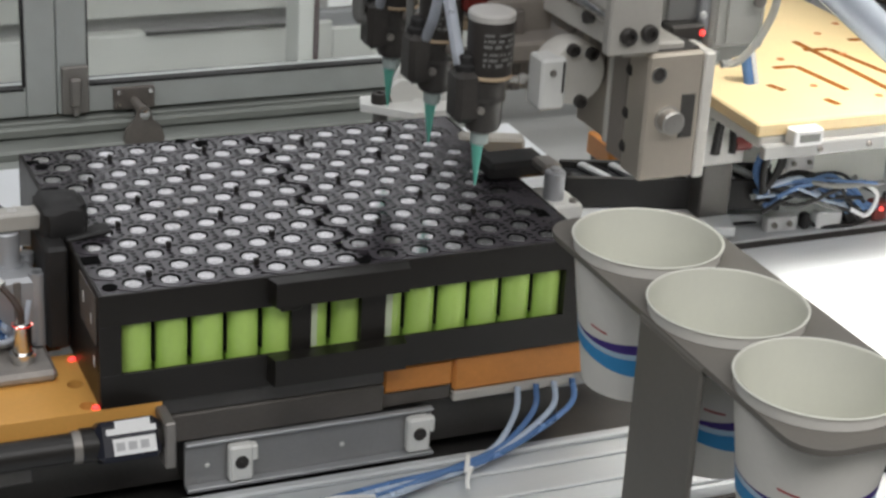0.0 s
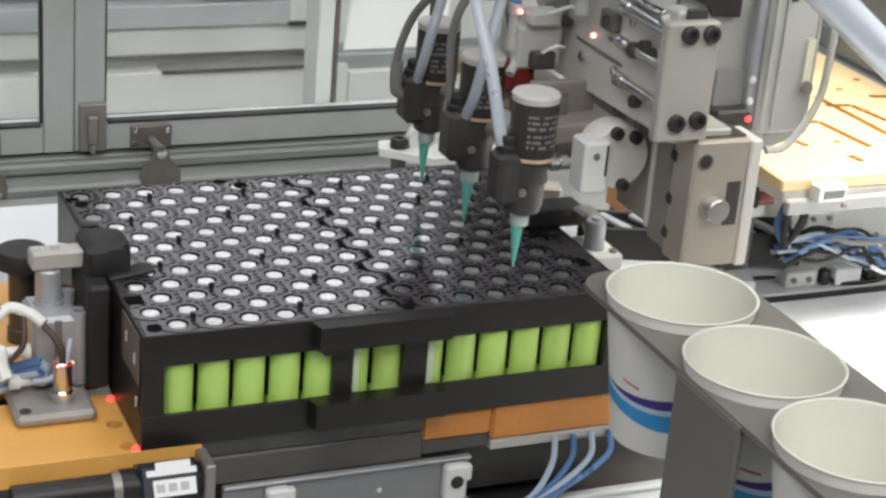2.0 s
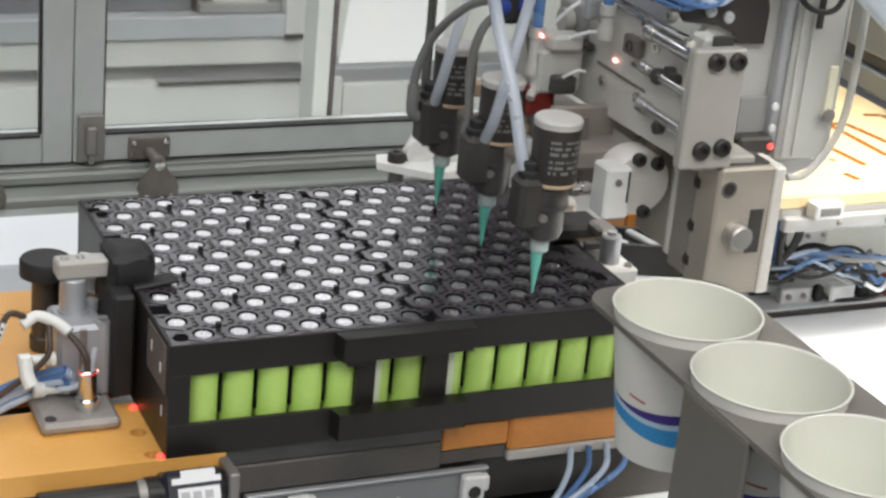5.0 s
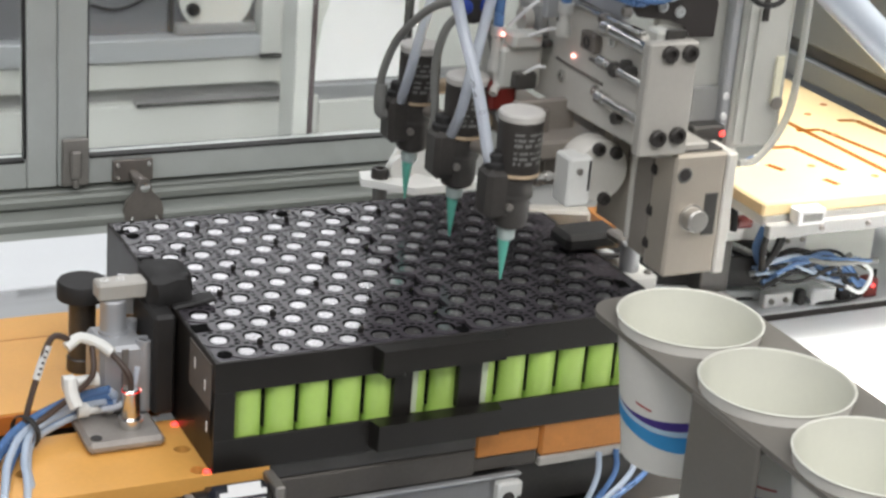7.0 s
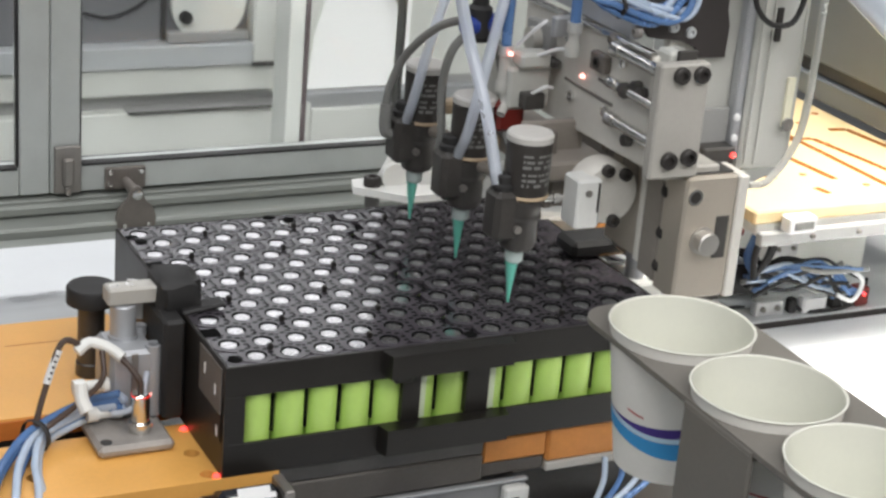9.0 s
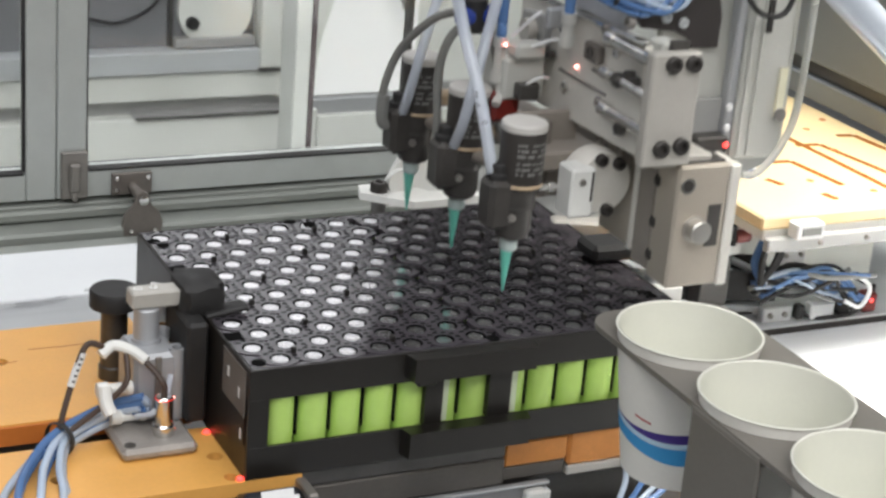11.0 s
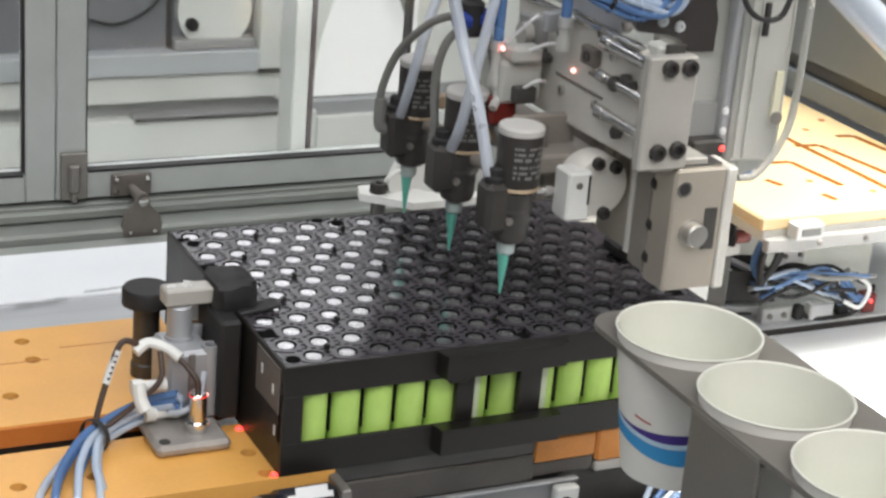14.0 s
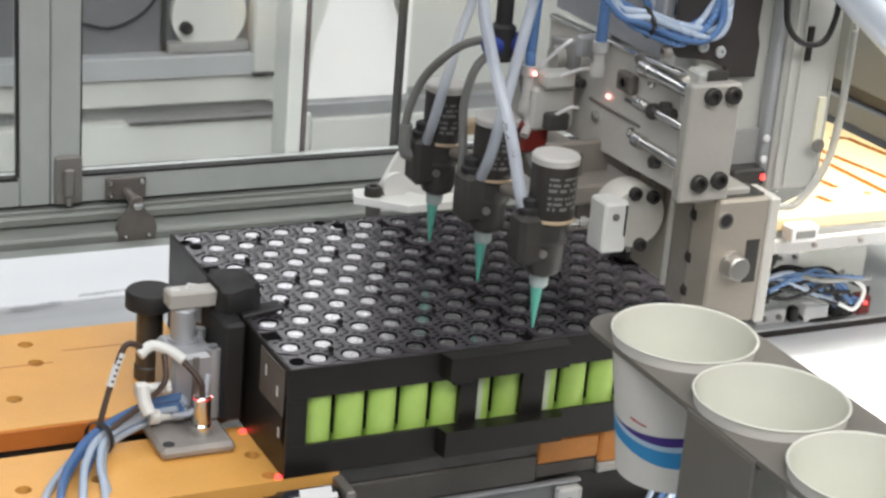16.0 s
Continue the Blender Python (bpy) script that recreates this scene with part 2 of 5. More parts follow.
def tube(points, r, n=10, steps=8, bm=None):
    """A hose or cable swept through the given points."""
    bm = bm or bmesh.new()
    way = spline(points, steps)
    side = Vector((0.3, 0.8, 0.5)).normalized()
    rings = []
    for k, p in enumerate(way):
        d = (way[min(k + 1, len(way) - 1)] - way[max(k - 1, 0)]).normalized()
        side = (side - d * side.dot(d)).normalized()
        other = d.cross(side)
        rings.append([bm.verts.new(p + r * (math.cos(2 * math.pi * i / n) * side + math.sin(2 * math.pi * i / n) * other)) for i in range(n)])
    for a, b in zip(rings, rings[1:]):
        for i in range(n):
            bm.faces.new((a[i], a[(i + 1) % n], b[(i + 1) % n], b[i]))
    bm.faces.new(rings[0][::-1])
    bm.faces.new(rings[-1])
    bmesh.ops.recalc_face_normals(bm, faces=bm.faces)
    return bm


def prism(outline, z0, z1, holes=(), bm=None):
    """A plate from an outline in x, y, upright from z0 to z1, with round holes (x, y, r)."""
    bm = bm or bmesh.new()
    loops = [[Vector((x, y, 0)) for x, y in outline]]
    for hx, hy, hr in holes:
        loops.append([Vector((hx + hr * math.cos(2 * math.pi * k / 28), hy + hr * math.sin(2 * math.pi * k / 28), 0)) for k in range(28)])
    verts, edges = [], []
    for lp in loops:
        s = len(verts)
        verts += [v.to_2d() for v in lp]
        edges += [(s + k, s + (k + 1) % len(lp)) for k in range(len(lp))]
    vo, _, fo, _, _, _ = delaunay_2d_cdt(verts, edges, [], 2, 1e-6)

    def inside(p, lp):
        hit = False
        for a, b in zip(lp, lp[1:] + lp[:1]):
            if (a.y > p.y) != (b.y > p.y) and p.x < (b.x - a.x) * (p.y - a.y) / (b.y - a.y) + a.x:
                hit = not hit
        return hit

    lo = [bm.verts.new((v.x, v.y, z0)) for v in vo]
    hi = [bm.verts.new((v.x, v.y, z1)) for v in vo]
    used = {}
    for f in fo:
        c = sum((vo[i] for i in f), Vector((0, 0))) / len(f)
        if inside(c, loops[0]) and not any(inside(c, lp) for lp in loops[1:]):
            bm.faces.new([hi[i] for i in f])
            bm.faces.new([lo[i] for i in f][::-1])
            for a, b in zip(f, f[1:] + f[:1]):
                used[(a, b)] = True
    for a, b in used:
        if (b, a) not in used:
            bm.faces.new((lo[a], lo[b], hi[b], hi[a]))
    bmesh.ops.delete(bm, geom=[v for v in bm.verts if not v.link_faces], context="VERTS")
    bmesh.ops.recalc_face_normals(bm, faces=bm.faces)
    return bm


def rect(x0, x1, y0, y1):
    return [(x0, y0), (x1, y0), (x1, y1), (x0, y1)]


def turned(bm, m, cent=(0, 0, 0)):
    bmesh.ops.rotate(bm, verts=bm.verts, cent=cent, matrix=m.to_3x3())
    return bm


def cap_screw(x, y, z, r, parent, axis="y", h=None, material=None):
    """A socket screw; its head faces the low end of the axis."""
    h = h or r * 1.1
    p = [(r, 0), (r, -h * 0.8), (r * 0.85, -h), (r * 0.5, -h), (r * 0.45, -h * 0.45), (0.05, -h * 0.45)]
    if axis == "z":
        p = [(a, -b) for a, b in p]
    return part("screw", lathe((x, y, z), p, axis, 14, caps=False), material or M["screw"], parent)

# ---- the room and the machine's bed ----
solid("floor", box(-3000, 3000, -2600, 7000, -1020, -1000, 0), M["floor"], "grey epoxy factory floor", "floor")
solid("ceiling", box(-3000, 3000, -2600, 7000, 1800, 1830, 0), M["ceiling"], "plain dark grey workshop ceiling", "ceiling")
solid("wall_north", box(-3000, 3000, 7000, 7050, -1000, 1800, 0), M["room"], "plain grey workshop wall", "wall")
solid("wall_south", box(-3000, 3000, -2650, -2600, -1000, 1800, 0), M["room"], "plain grey workshop wall", "wall")
solid("wall_west", box(-3050, -3000, -2600, 7000, -1000, 1800, 0), M["room"], "plain grey workshop wall", "wall")
solid("wall_east", box(3000, 3050, -2600, 7000, -1000, 1800, 0), M["room"], "plain grey workshop wall", "wall")
solid("machine_base", box(-700, 1000, -260, 1000, -1000, -145, 4), M["grey_paint"], "grey painted steel base of the dispensing machine", "machine base")

bed = thing("bed_plate", (0, 380, -145), "white machine bed board with scuffs behind the pallet", "machine bed")
part("board", box(-600, 430, 356, 446, -120, -105, 1), M["white_bed"], bed)
rnd = random.Random(21)
for (xa, ya), (xb, yb) in (((-5, 349), (31, 353)), ((52, 363), (112, 363))):
    bm = bmesh.new()
    for k in range(14):
        t = rnd.random()
        x, y, w = xa + (xb - xa) * t, ya + (yb - ya) * t + rnd.uniform(-2.5, 2.5), rnd.uniform(2, 9)
        box(x - w, x + w, y - rnd.uniform(0.2, 0.7), y + 0.3, -105.05, -104.9, 0, bm)
    part("scuff", bm, M["scuff_grey"], bed, "grey scuff marks", False, "stuff")
part("step", box(-600, 430, 296, 355.6, -120, -107, 1), M["alu"], bed, "scuffed aluminium step")
part("support", box(-600, 430, 300, 444, -145, -120, 0), M["alu"], bed)
part("front_lip", box(-600, 430, 284, 295.5, -124, -110, 1), M["alu"], bed)

tray = thing("white_tray", (620, 20, -145), "bright white board on the machine bed", "board")
part("board", box(440, 980, -240, 158.5, -112, -105, 1), M["white_bed"], tray)
part("support", box(450, 970, -230, 150, -145, -112, 0), M["grey_paint"], tray)

# guide rails under the pallet, along the line
for y0, y1, lab in ((-92, -18, "ridged aluminium guide rail under the pallet"), (60, 76, "dark aluminium guide rail between the pallet plates")):
    rail = thing("guide_rail", (200, (y0 + y1) / 2, -145), lab, "rail")
    part("body", box(-600, 420, y0, y1, -145, -128, 1), M["alu_pale"], rail)
    if y0 < 0:
        for k, (a, b, z) in enumerate(((-90, -84, -125), (-70, -58, -126), (-44, -32, -125.5), (-27, -20, -124))):
            part("ridge", box(-600, 420, a, b, -128, z, 1), M["alu_pale"], rail)
    else:
        part("slot_strip", box(-600, 420, y0 + 3, y1 - 3, -128, -110, 1), M["steel_dark"], rail)
front = thing("aluminium_strip", (0, -130, -145), "grey aluminium front strip of the machine bed", "strip")
part("strip", box(-600, 700, -170, -96, -145, -138, 1), M["alu_pale"], front)
part("dark_gap", box(-600, 700, -95.5, -92.5, -145, -136, 0), M["screw"], front)
filler = thing("bed_cover", (200, 180, -145), "dark cover plate in the middle of the bed", "cover")
for xa, xb in ((-600, -160.5), (-160, 129.5), (130, 420)):
    part("panel", box(xa, xb, -17, 59, -145, -137, 0.5), M["steel_dark"], filler)
    part("panel", box(xa, xb, 76.5, 283, -145, -137, 0.5), M["steel_dark"], filler)


# ---- framed doors behind the machine ----
def door(name, x0, x1, label):
    d = thing(name, ((x0 + x1) / 2, 536, -98), label, "door", kind="structure")
    part("stile", box(x0, x0 + 24, 536, 560, -98, 330, 1), M["door_alu"], d)
    part("stile", box(x1 - 24, x1, 536, 560, -98, 330, 1), M["door_alu"], d)
    part("rail", box(x0 + 24.3, x1 - 24.3, 536.5, 559, -98, -74.5, 1), M["door_alu"], d)
    part("rail", box(x0 + 24.3, x1 - 24.3, 536.5, 559, 306, 330, 1), M["door_alu"], d)
    for a in (x0 + 24, x1 - 26):
        part("gasket", box(a, a + 2, 540, 546, -74, 306, 0), M["rubber"], d)
    part("gasket", box(x0 + 26, x1 - 26, 535.8, 546, -75.8, -73.9, 0), M["rubber"], d)
    g = part("pane", box(x0 + 25, x1 - 25, 550, 553, -73, 305, 0), M["glass"], d, "clear glass pane", smooth=False)
    g.visible_shadow = False
    return d


door("door_1", -330, 69.8, "aluminium framed glass machine door, closed")
door("door_2", 70.6, 760, "wide aluminium framed glass machine door, closed")

beam = thing("frame_beam", (200, 560, -145), "slotted aluminium extrusion under the doors", "beam", kind="structure")
part("body", box(-700, 420, 532, 590, -145, -101, 1), M["alu_warm"], beam)
part("lip", box(-700, 420, 524, 531.7, -112, -103, 2), M["alu_warm"], beam)
part("lower_lip", box(-700, 420, 500, 531.5, -132, -113, 2), M["alu_warm"], beam)
part("slot", box(-700, 420, 497, 499.5, -127, -124, 0), M["steel_dark"], beam)
part("foot", box(-700, 420, 449, 496, -145, -119, 1), M["alu_warm"], beam)

post = thing("white_post", (290, 570, -145), "white painted upright with a brown seal strip", "post", kind="structure")
part("upright", box(283, 297, 566, 600, -145, 140, 1), M["white_paint"], post)
part("seal", box(297.3, 302, 566, 600, -145, 140, 1), mat("brown_seal", (0.13, 0.10, 0.10), 0.5), post)
post = thing("dark_post", (390, 570, -145), "thin dark upright behind the glass", "post", kind="structure")
part("upright", box(388.5, 392, 566, 580, -145, 140, 1), M["steel_dark"], post)


def machine_behind():
    m = thing("white_cabinet", (250, 780, -1000), "white machine cabinet with stacked panels behind the glass", "cabinet")
    part("plinth", box(-420, 900, 740, 1100, -1000, -146, 1), M["white_paint"], m)
    part("lower_panel", box(-420, 372, 726, 760, -145, -96, 1), M["white_paint"], m)
    part("lower_panel", box(373, 900, 726, 760, -145, -103, 1), M["white_paint"], m)
    part("shadow_gap", box(-420, 900, 742, 760, -100, -80, 0), M["grey_paint"], m)
    part("ledge", box(190, 354, 723, 741, -96, -93, 0.5), M["grey_paint"], m, "grey ledge")
    part("ledge_edge", box(190, 354, 721.6, 722.7, -96.5, -93.6, 0.2), M["steel_dark"], m, "dark ledge edge")
    part("ledge", box(180, 358, 724, 730, -146, -142, 0.5), M["grey_paint"], m)
    part("middle_panel", box(-420, 330, 728, 760, -80, -55, 1), M["white_paint"], m)
    part("upper_rail", box(-420, 309, 722, 760, -53, -32, 1), M["alu_pale"], m, "aluminium window rail")
    part("upper_stile", box(309.5, 329, 722, 760, -51, 110, 1), M["white_paint"], m)
    part("side_panel", box(330, 356, 731, 760, -84, 110, 1), M["white_paint"], m)
    part("notch", box(309, 330, 720, 727, -54.5, -51.5, 0), M["steel_dark"], m)
    part("dark_window", box(-420, 309, 742, 760, -31.5, 110, 0), M["dark_pane"], m, "grey tinted window")
    part("window_bar", box(224, 228, 736, 742, -31, 110, 0.5), M["steel_dark"], m)
    t = part("inner_cover", lathe((268, 738, 4), [(36, -4), (36, 3), (30, 6), (0.1, 6)], "y", 32), M["white_paint"], m, "rounded white cover behind the window")
    part("inner_knob", lathe((245, 731, -8), [(6, -3), (6, 3), (0.1, 4)], "y", 16), M["rubber"], m)
    part("inner_ledge", box(228, 306, 728, 742, -31, -22, 1), M["grey_paint"], m)
    part("inner_cable", tube([(150, 736, -2), (175, 734, -6), (205, 736, 6), (225, 738, 30)], 1.5), M["rubber"], m)
    part("grey_band", box(357, 900, 732, 760, -103, -88, 1), M["alu"], m)
    part("tall_panel", box(356.4, 900, 745, 760, -102, 110, 1), M["white_paint"], m)
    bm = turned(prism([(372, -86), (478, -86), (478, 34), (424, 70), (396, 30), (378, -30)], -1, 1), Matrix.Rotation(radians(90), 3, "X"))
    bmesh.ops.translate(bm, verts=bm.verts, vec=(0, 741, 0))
    part("lit_panel", bm, M["lit_panel"], m, "white panel given a slight glow for its brightness")
    part("handle", tube([(452, 730, 30), (455, 726, 8), (462, 726, -4), (466, 730, 12)], 2.5), M["hose_grey"], m)
    return m


# no lamp: slight emission added to brighten the plain white panel
M["lit_panel"] = mat("glowing_white", (0.95, 0.95, 0.93), 0.5, vary=0.05, glow=0.2, bump=0)
machine_behind()


M["hinge_brown"] = mat("tarnished_steel", (0.20, 0.178, 0.16), 0.45, 0.4, vary=0.2, scale=60)
M["hinge_grey"] = mat("dull_nickel", (0.30, 0.28, 0.26), 0.45, 0.6, vary=0.12)


def door_hinge(x, owner):
    """A toggle hinge: a plate on the door's bottom rail and a round-shouldered body hanging from it."""
    out = [(-15, -24), (15, -24), (16.5, -8), (14, 0), (7, 7), (5.5, 13)]
    out += [(5.5 * math.cos(radians(a)), 13 + 5.5 * math.sin(radians(a))) for a in range(20, 170, 20)]
    bm = prism(out + [(-5.5, 13), (-7, 7), (-14, 0), (-16.5, -8)], -2.5, 2.5)
    bm = turned(bm, Matrix.Rotation(radians(90), 3, "X"))
    bmesh.ops.translate(bm, verts=bm.verts, vec=(x, 502, -102))
    h = part("hinge", bm, M["hinge_brown"], owner, "dull steel toggle hinge")
    part("plate", box(x - 17, x + 17, 532, 535.5, -97, -78, 0.8), M["hinge_brown"], h)
    part("shoulder", lathe((x, 504, -90), [(4.5, 0), (4.5, 12), (4, 28)], "y", 18), M["hinge_brown"], h)
    part("pivot", lathe((x, 499, -90), [(4.2, 0), (4.2, -2), (2, -2.6), (0.1, -2.6)], "y", 16, caps=False), M["steel"], h, "bright pivot pin")
    for a, z in ((-13, -82), (13, -82), (-13, -92)):
        cap_screw(x + a, 532, z, 2.2, h, material=M["steel"])
    for a in (-10, 10):
        cap_screw(x + a, 499.4, -116, 2.0, h, material=M["steel"])


for hx, owner in ((132, "door_2"), (-6, "door_1")):
    door_hinge(hx, bpy.data.objects[owner])
latch = thing("door_latch", (83, 530, -98), "small nickel latch plate across two door stiles", "latch")
part("plate", box(73, 95, 531, 535.6, -97, -57, 1), M["hinge_grey"], latch)
part("catch", box(79, 88, 526, 530.8, -90, -66, 2), M["hinge_grey"], latch)
part("tail", box(81, 86, 527, 530.8, -98, -90.5, 1), M["hinge_grey"], latch)

# ---- white bracket with a black screw, behind the pack ----
wb = thing("white_bracket", (330, 400, -120), "white plastic bracket plate with a black screw", "bracket")
bm = prism([(-48, 8), (-42, 26), (-6, 26), (8, 0), (30, -2), (48, 0), (48, -20), (-14, -22)], -3, 3)
bmesh.ops.translate(bm, verts=bm.verts, vec=(330, 400, -66))
part("plate", bm, M["white_plastic"], wb)
bm = turned(prism([(-30, -10), (-8, 32), (-4, 36), (52, 36), (52, -14), (-26, -14)], -2.5, 2.5), Matrix.Rotation(radians(90), 3, "X"))
bmesh.ops.translate(bm, verts=bm.verts, vec=(326, 412, -64))
part("gusset", bm, M["white_plastic"], wb)
part("boss", lathe((316, 404, -56), [(11, 0), (11, 6), (8, 7)], "y", 24), M["white_plastic"], wb)
part("leg", lathe((298, 406, 0), [(6, -105), (6, -69)], "z", 14), M["steel_dark"], wb)
part("leg", lathe((330, 392, 0), [(6, -105), (6, -69)], "z", 14), M["steel_dark"], wb)
cap_screw(298, 408, -63, 7, wb, "z", 8)


# ---- cups in their holder ----
CUP_X, CUP_Y = 219.5, (-154.0, -230.5, -307.0)


def cup_radius(z):
    return 26.5 + (z + 12) / 78 * 10.4


def cup_holder():
    h = thing("cup_holder", (200, -230, -145), "grey sheet metal holder plate carrying three paper cups", "holder")
    out = []
    for cx, cy, start in ((247, -128, 0), (201, -127, 90), (201, -336, 180), (247, -336, 270)):
        for k in range(7):
            a = radians(start + 15 * k)
            out.append((cx + 18 * math.cos(a), cy + 18 * math.sin(a)))
    part("plate", prism(out, 57, 60, [(CUP_X, y, 36.4) for y in CUP_Y]), M["holder"], h)
    part("leg", box(182, 185, -273, -217, -145, 57.5, 1), M["holder"], h)
    part("fold", lathe((185, -273, 57), [(2.9, 0), (2.9, 56)], "y", 12), M["holder"], h)
    part("foot", box(150, 185, -273, -217, -145, -141, 1), M["holder"], h)
    return h


def wave_band(cx, cy, lo, hi, grow, n=72, span=(0, 360)):
    """A printed band that follows the cup's cone; lo and hi give its edges by angle."""
    bm = bmesh.new()
    rows = []
    for k in range(n + 1):
        a = radians(span[0] + (span[1] - span[0]) * k / n)
        z0, z1 = lo(a), hi(a)
        col = []
        for j in range(4):
            z = z0 + (z1 - z0) * j / 3
            r = cup_radius(z) + grow
            col.append(bm.verts.new((cx + r * math.cos(a), cy + r * math.sin(a), z)))
        rows.append(col)
    for a, b in zip(rows, rows[1:]):
        for j in range(3):
            bm.faces.new((a[j], b[j], b[j + 1], a[j + 1]))
    return bm


def paper_cup(cy, phase):
    c = thing("paper_cup", (CUP_X, cy, -12), "empty white paper cup printed with purple and blue waves", "cup", "paper cups in the holder")
    r = cup_radius
    part("body", lathe((CUP_X, cy, 0), [(r(-12) - 1, -12), (r(-12), -11.5), (r(66), 66), (r(66) - 0.7, 66), (r(-8) - 0.7, -8), (0.1, -8)], "z", 64, caps=False), M["paper"], c)
    part("inside", lathe((CUP_X, cy, 0), [(r(66) - 0.9, 66), (r(-7) - 0.9, -7), (0.1, -7)], "z", 64, caps=False), M["paper_in"], c, "cream waxed inside")
    part("base", lathe((CUP_X, cy, 0), [(r(-12) - 1.5, -9), (r(-12) - 1.5, -8.2)], "z", 40), M["paper"], c)
    prof = [(r(66) + 0.1 + 0.6 * math.cos(a), 66 + 0.6 * math.sin(a)) for a in [2 * math.pi * k / 10 for k in range(11)]]
    part("rim", lathe((CUP_X, cy, 0), prof, "z", 64, caps=False), M["paper_in"], c, "rolled paper rim")
    part("seam", wave_band(CUP_X, cy, lambda a: -11, lambda a: 64, 0.25, 3, (phase - 10, phase - 6)), M["paper"], c)
    p = radians(phase)

    def w(z, amp, q=0.0, f=2):
        return lambda a: z + amp * math.sin(f * (a - p) + q)

    part("purple_band", wave_band(CUP_X, cy, w(19, 3.2), w(22.0, 2.0, 0.9), 0.18), M["ink_purple"], c, "purple printed wave")
    part("pale_band", wave_band(CUP_X, cy, w(16, 3.0, -0.1), w(18.8, 3.0), 0.18), M["ink_sky"], c, "pale blue printed wave")
    part("blue_band", wave_band(CUP_X, cy, w(7, 3.6, -0.6), w(15.8, 3.0, -0.1), 0.18), M["ink_blue"], c, "blue printed wave")
    part("red_dash", wave_band(CUP_X, cy, lambda a: 27.6 + 4 * math.sin(2 * (a - p)), lambda a: 28.8 + 4 * math.sin(2 * (a - p)), 0.2, 10, (phase + 103, phase + 121)), M["ink_red"], c, "thin red printed stroke")
    return c


cup_holder()
for y, ph in zip(CUP_Y, (90, 125, 110)):
    paper_cup(y, ph)

# ---- the battery pack ----
PITCH, ROW, GAP, ROWS, COLS, LEFT = 20.0, 17.32, 4.5, 12, 13, 7
CARRIED = []


def site(r, i):
    return PITCH * i - PITCH / 2 * (r % 2) + (GAP if i >= LEFT else 0.0), ROW * r


def holder_tile(bm, cx, cy):
    """One raised ring of the cell holder: a six-sided tile with clipped corners round a stepped hole."""
    n, outer = 24, []
    for k in range(6):
        a = radians(60 * k + 30)
        v = Vector((math.cos(a), math.sin(a))) * (PITCH / math.sqrt(3))
        for side in (-1, 1):
            b = radians(60 * k + 30 + 60 * side)
            w = Vector((math.cos(b), math.sin(b))) * (PITCH / math.sqrt(3))
            outer.append(v + (w - v) * 0.13)
    ang = [math.atan2(p.y, p.x) % (2 * math.pi) for p in outer]
    order = sorted(range(12), key=lambda k: ang[k])
    outer, ang = [outer[k] * 0.998 for k in order], [ang[k] for k in order]

    def edge(a):
        for k in range(12):
            p, q = outer[k], outer[(k + 1) % 12]
            d = Vector((math.cos(a), math.sin(a)))
            den = d.x * (q.y - p.y) - d.y * (q.x - p.x)
            if abs(den) < 1e-9:
                continue
            t = (p.x * (q.y - p.y) - p.y * (q.x - p.x)) / den
            s = (p.x * d.y - p.y * d.x) / den
            if t > 0 and -1e-6 <= s <= 1 + 1e-6:
                return d * t
        return Vector((math.cos(a), math.sin(a))) * 10

    rings = []
    angles = sorted(set([round(x, 6) for x in ang] + [round(2 * math.pi * k / n + 0.01, 6) for k in range(n)]))
    for a in angles:
        e = edge(a)
        d = Vector((math.cos(a), math.sin(a)))
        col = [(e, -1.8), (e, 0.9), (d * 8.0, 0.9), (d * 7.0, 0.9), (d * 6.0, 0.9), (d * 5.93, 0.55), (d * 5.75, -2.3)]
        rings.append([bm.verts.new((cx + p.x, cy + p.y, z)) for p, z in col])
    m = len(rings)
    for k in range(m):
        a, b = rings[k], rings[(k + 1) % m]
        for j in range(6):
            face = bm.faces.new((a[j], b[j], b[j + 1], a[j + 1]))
            # hole walls take near-black, painting in the shade down the hole
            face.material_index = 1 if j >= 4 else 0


def shared(name, me, parent, at):
    ob = new(name, me)
    ob.parent = parent
    ob.location = Vector(at) / 1000
    return ob


def mesh_of(name, bm, material):
    bmesh.ops.scale(bm, verts=bm.verts, vec=(0.001,) * 3)
    me = bpy.data.meshes.new(name)
    bm.to_mesh(me)
    bm.free()
    me.shade_smooth()
    me.set_sharp_from_angle(angle=radians(35))
    me.materials.append(material)
    return me


M["label_edge"] = mat("pale_glint", (0.62, 0.70, 0.50), 0.4, vary=0.1)


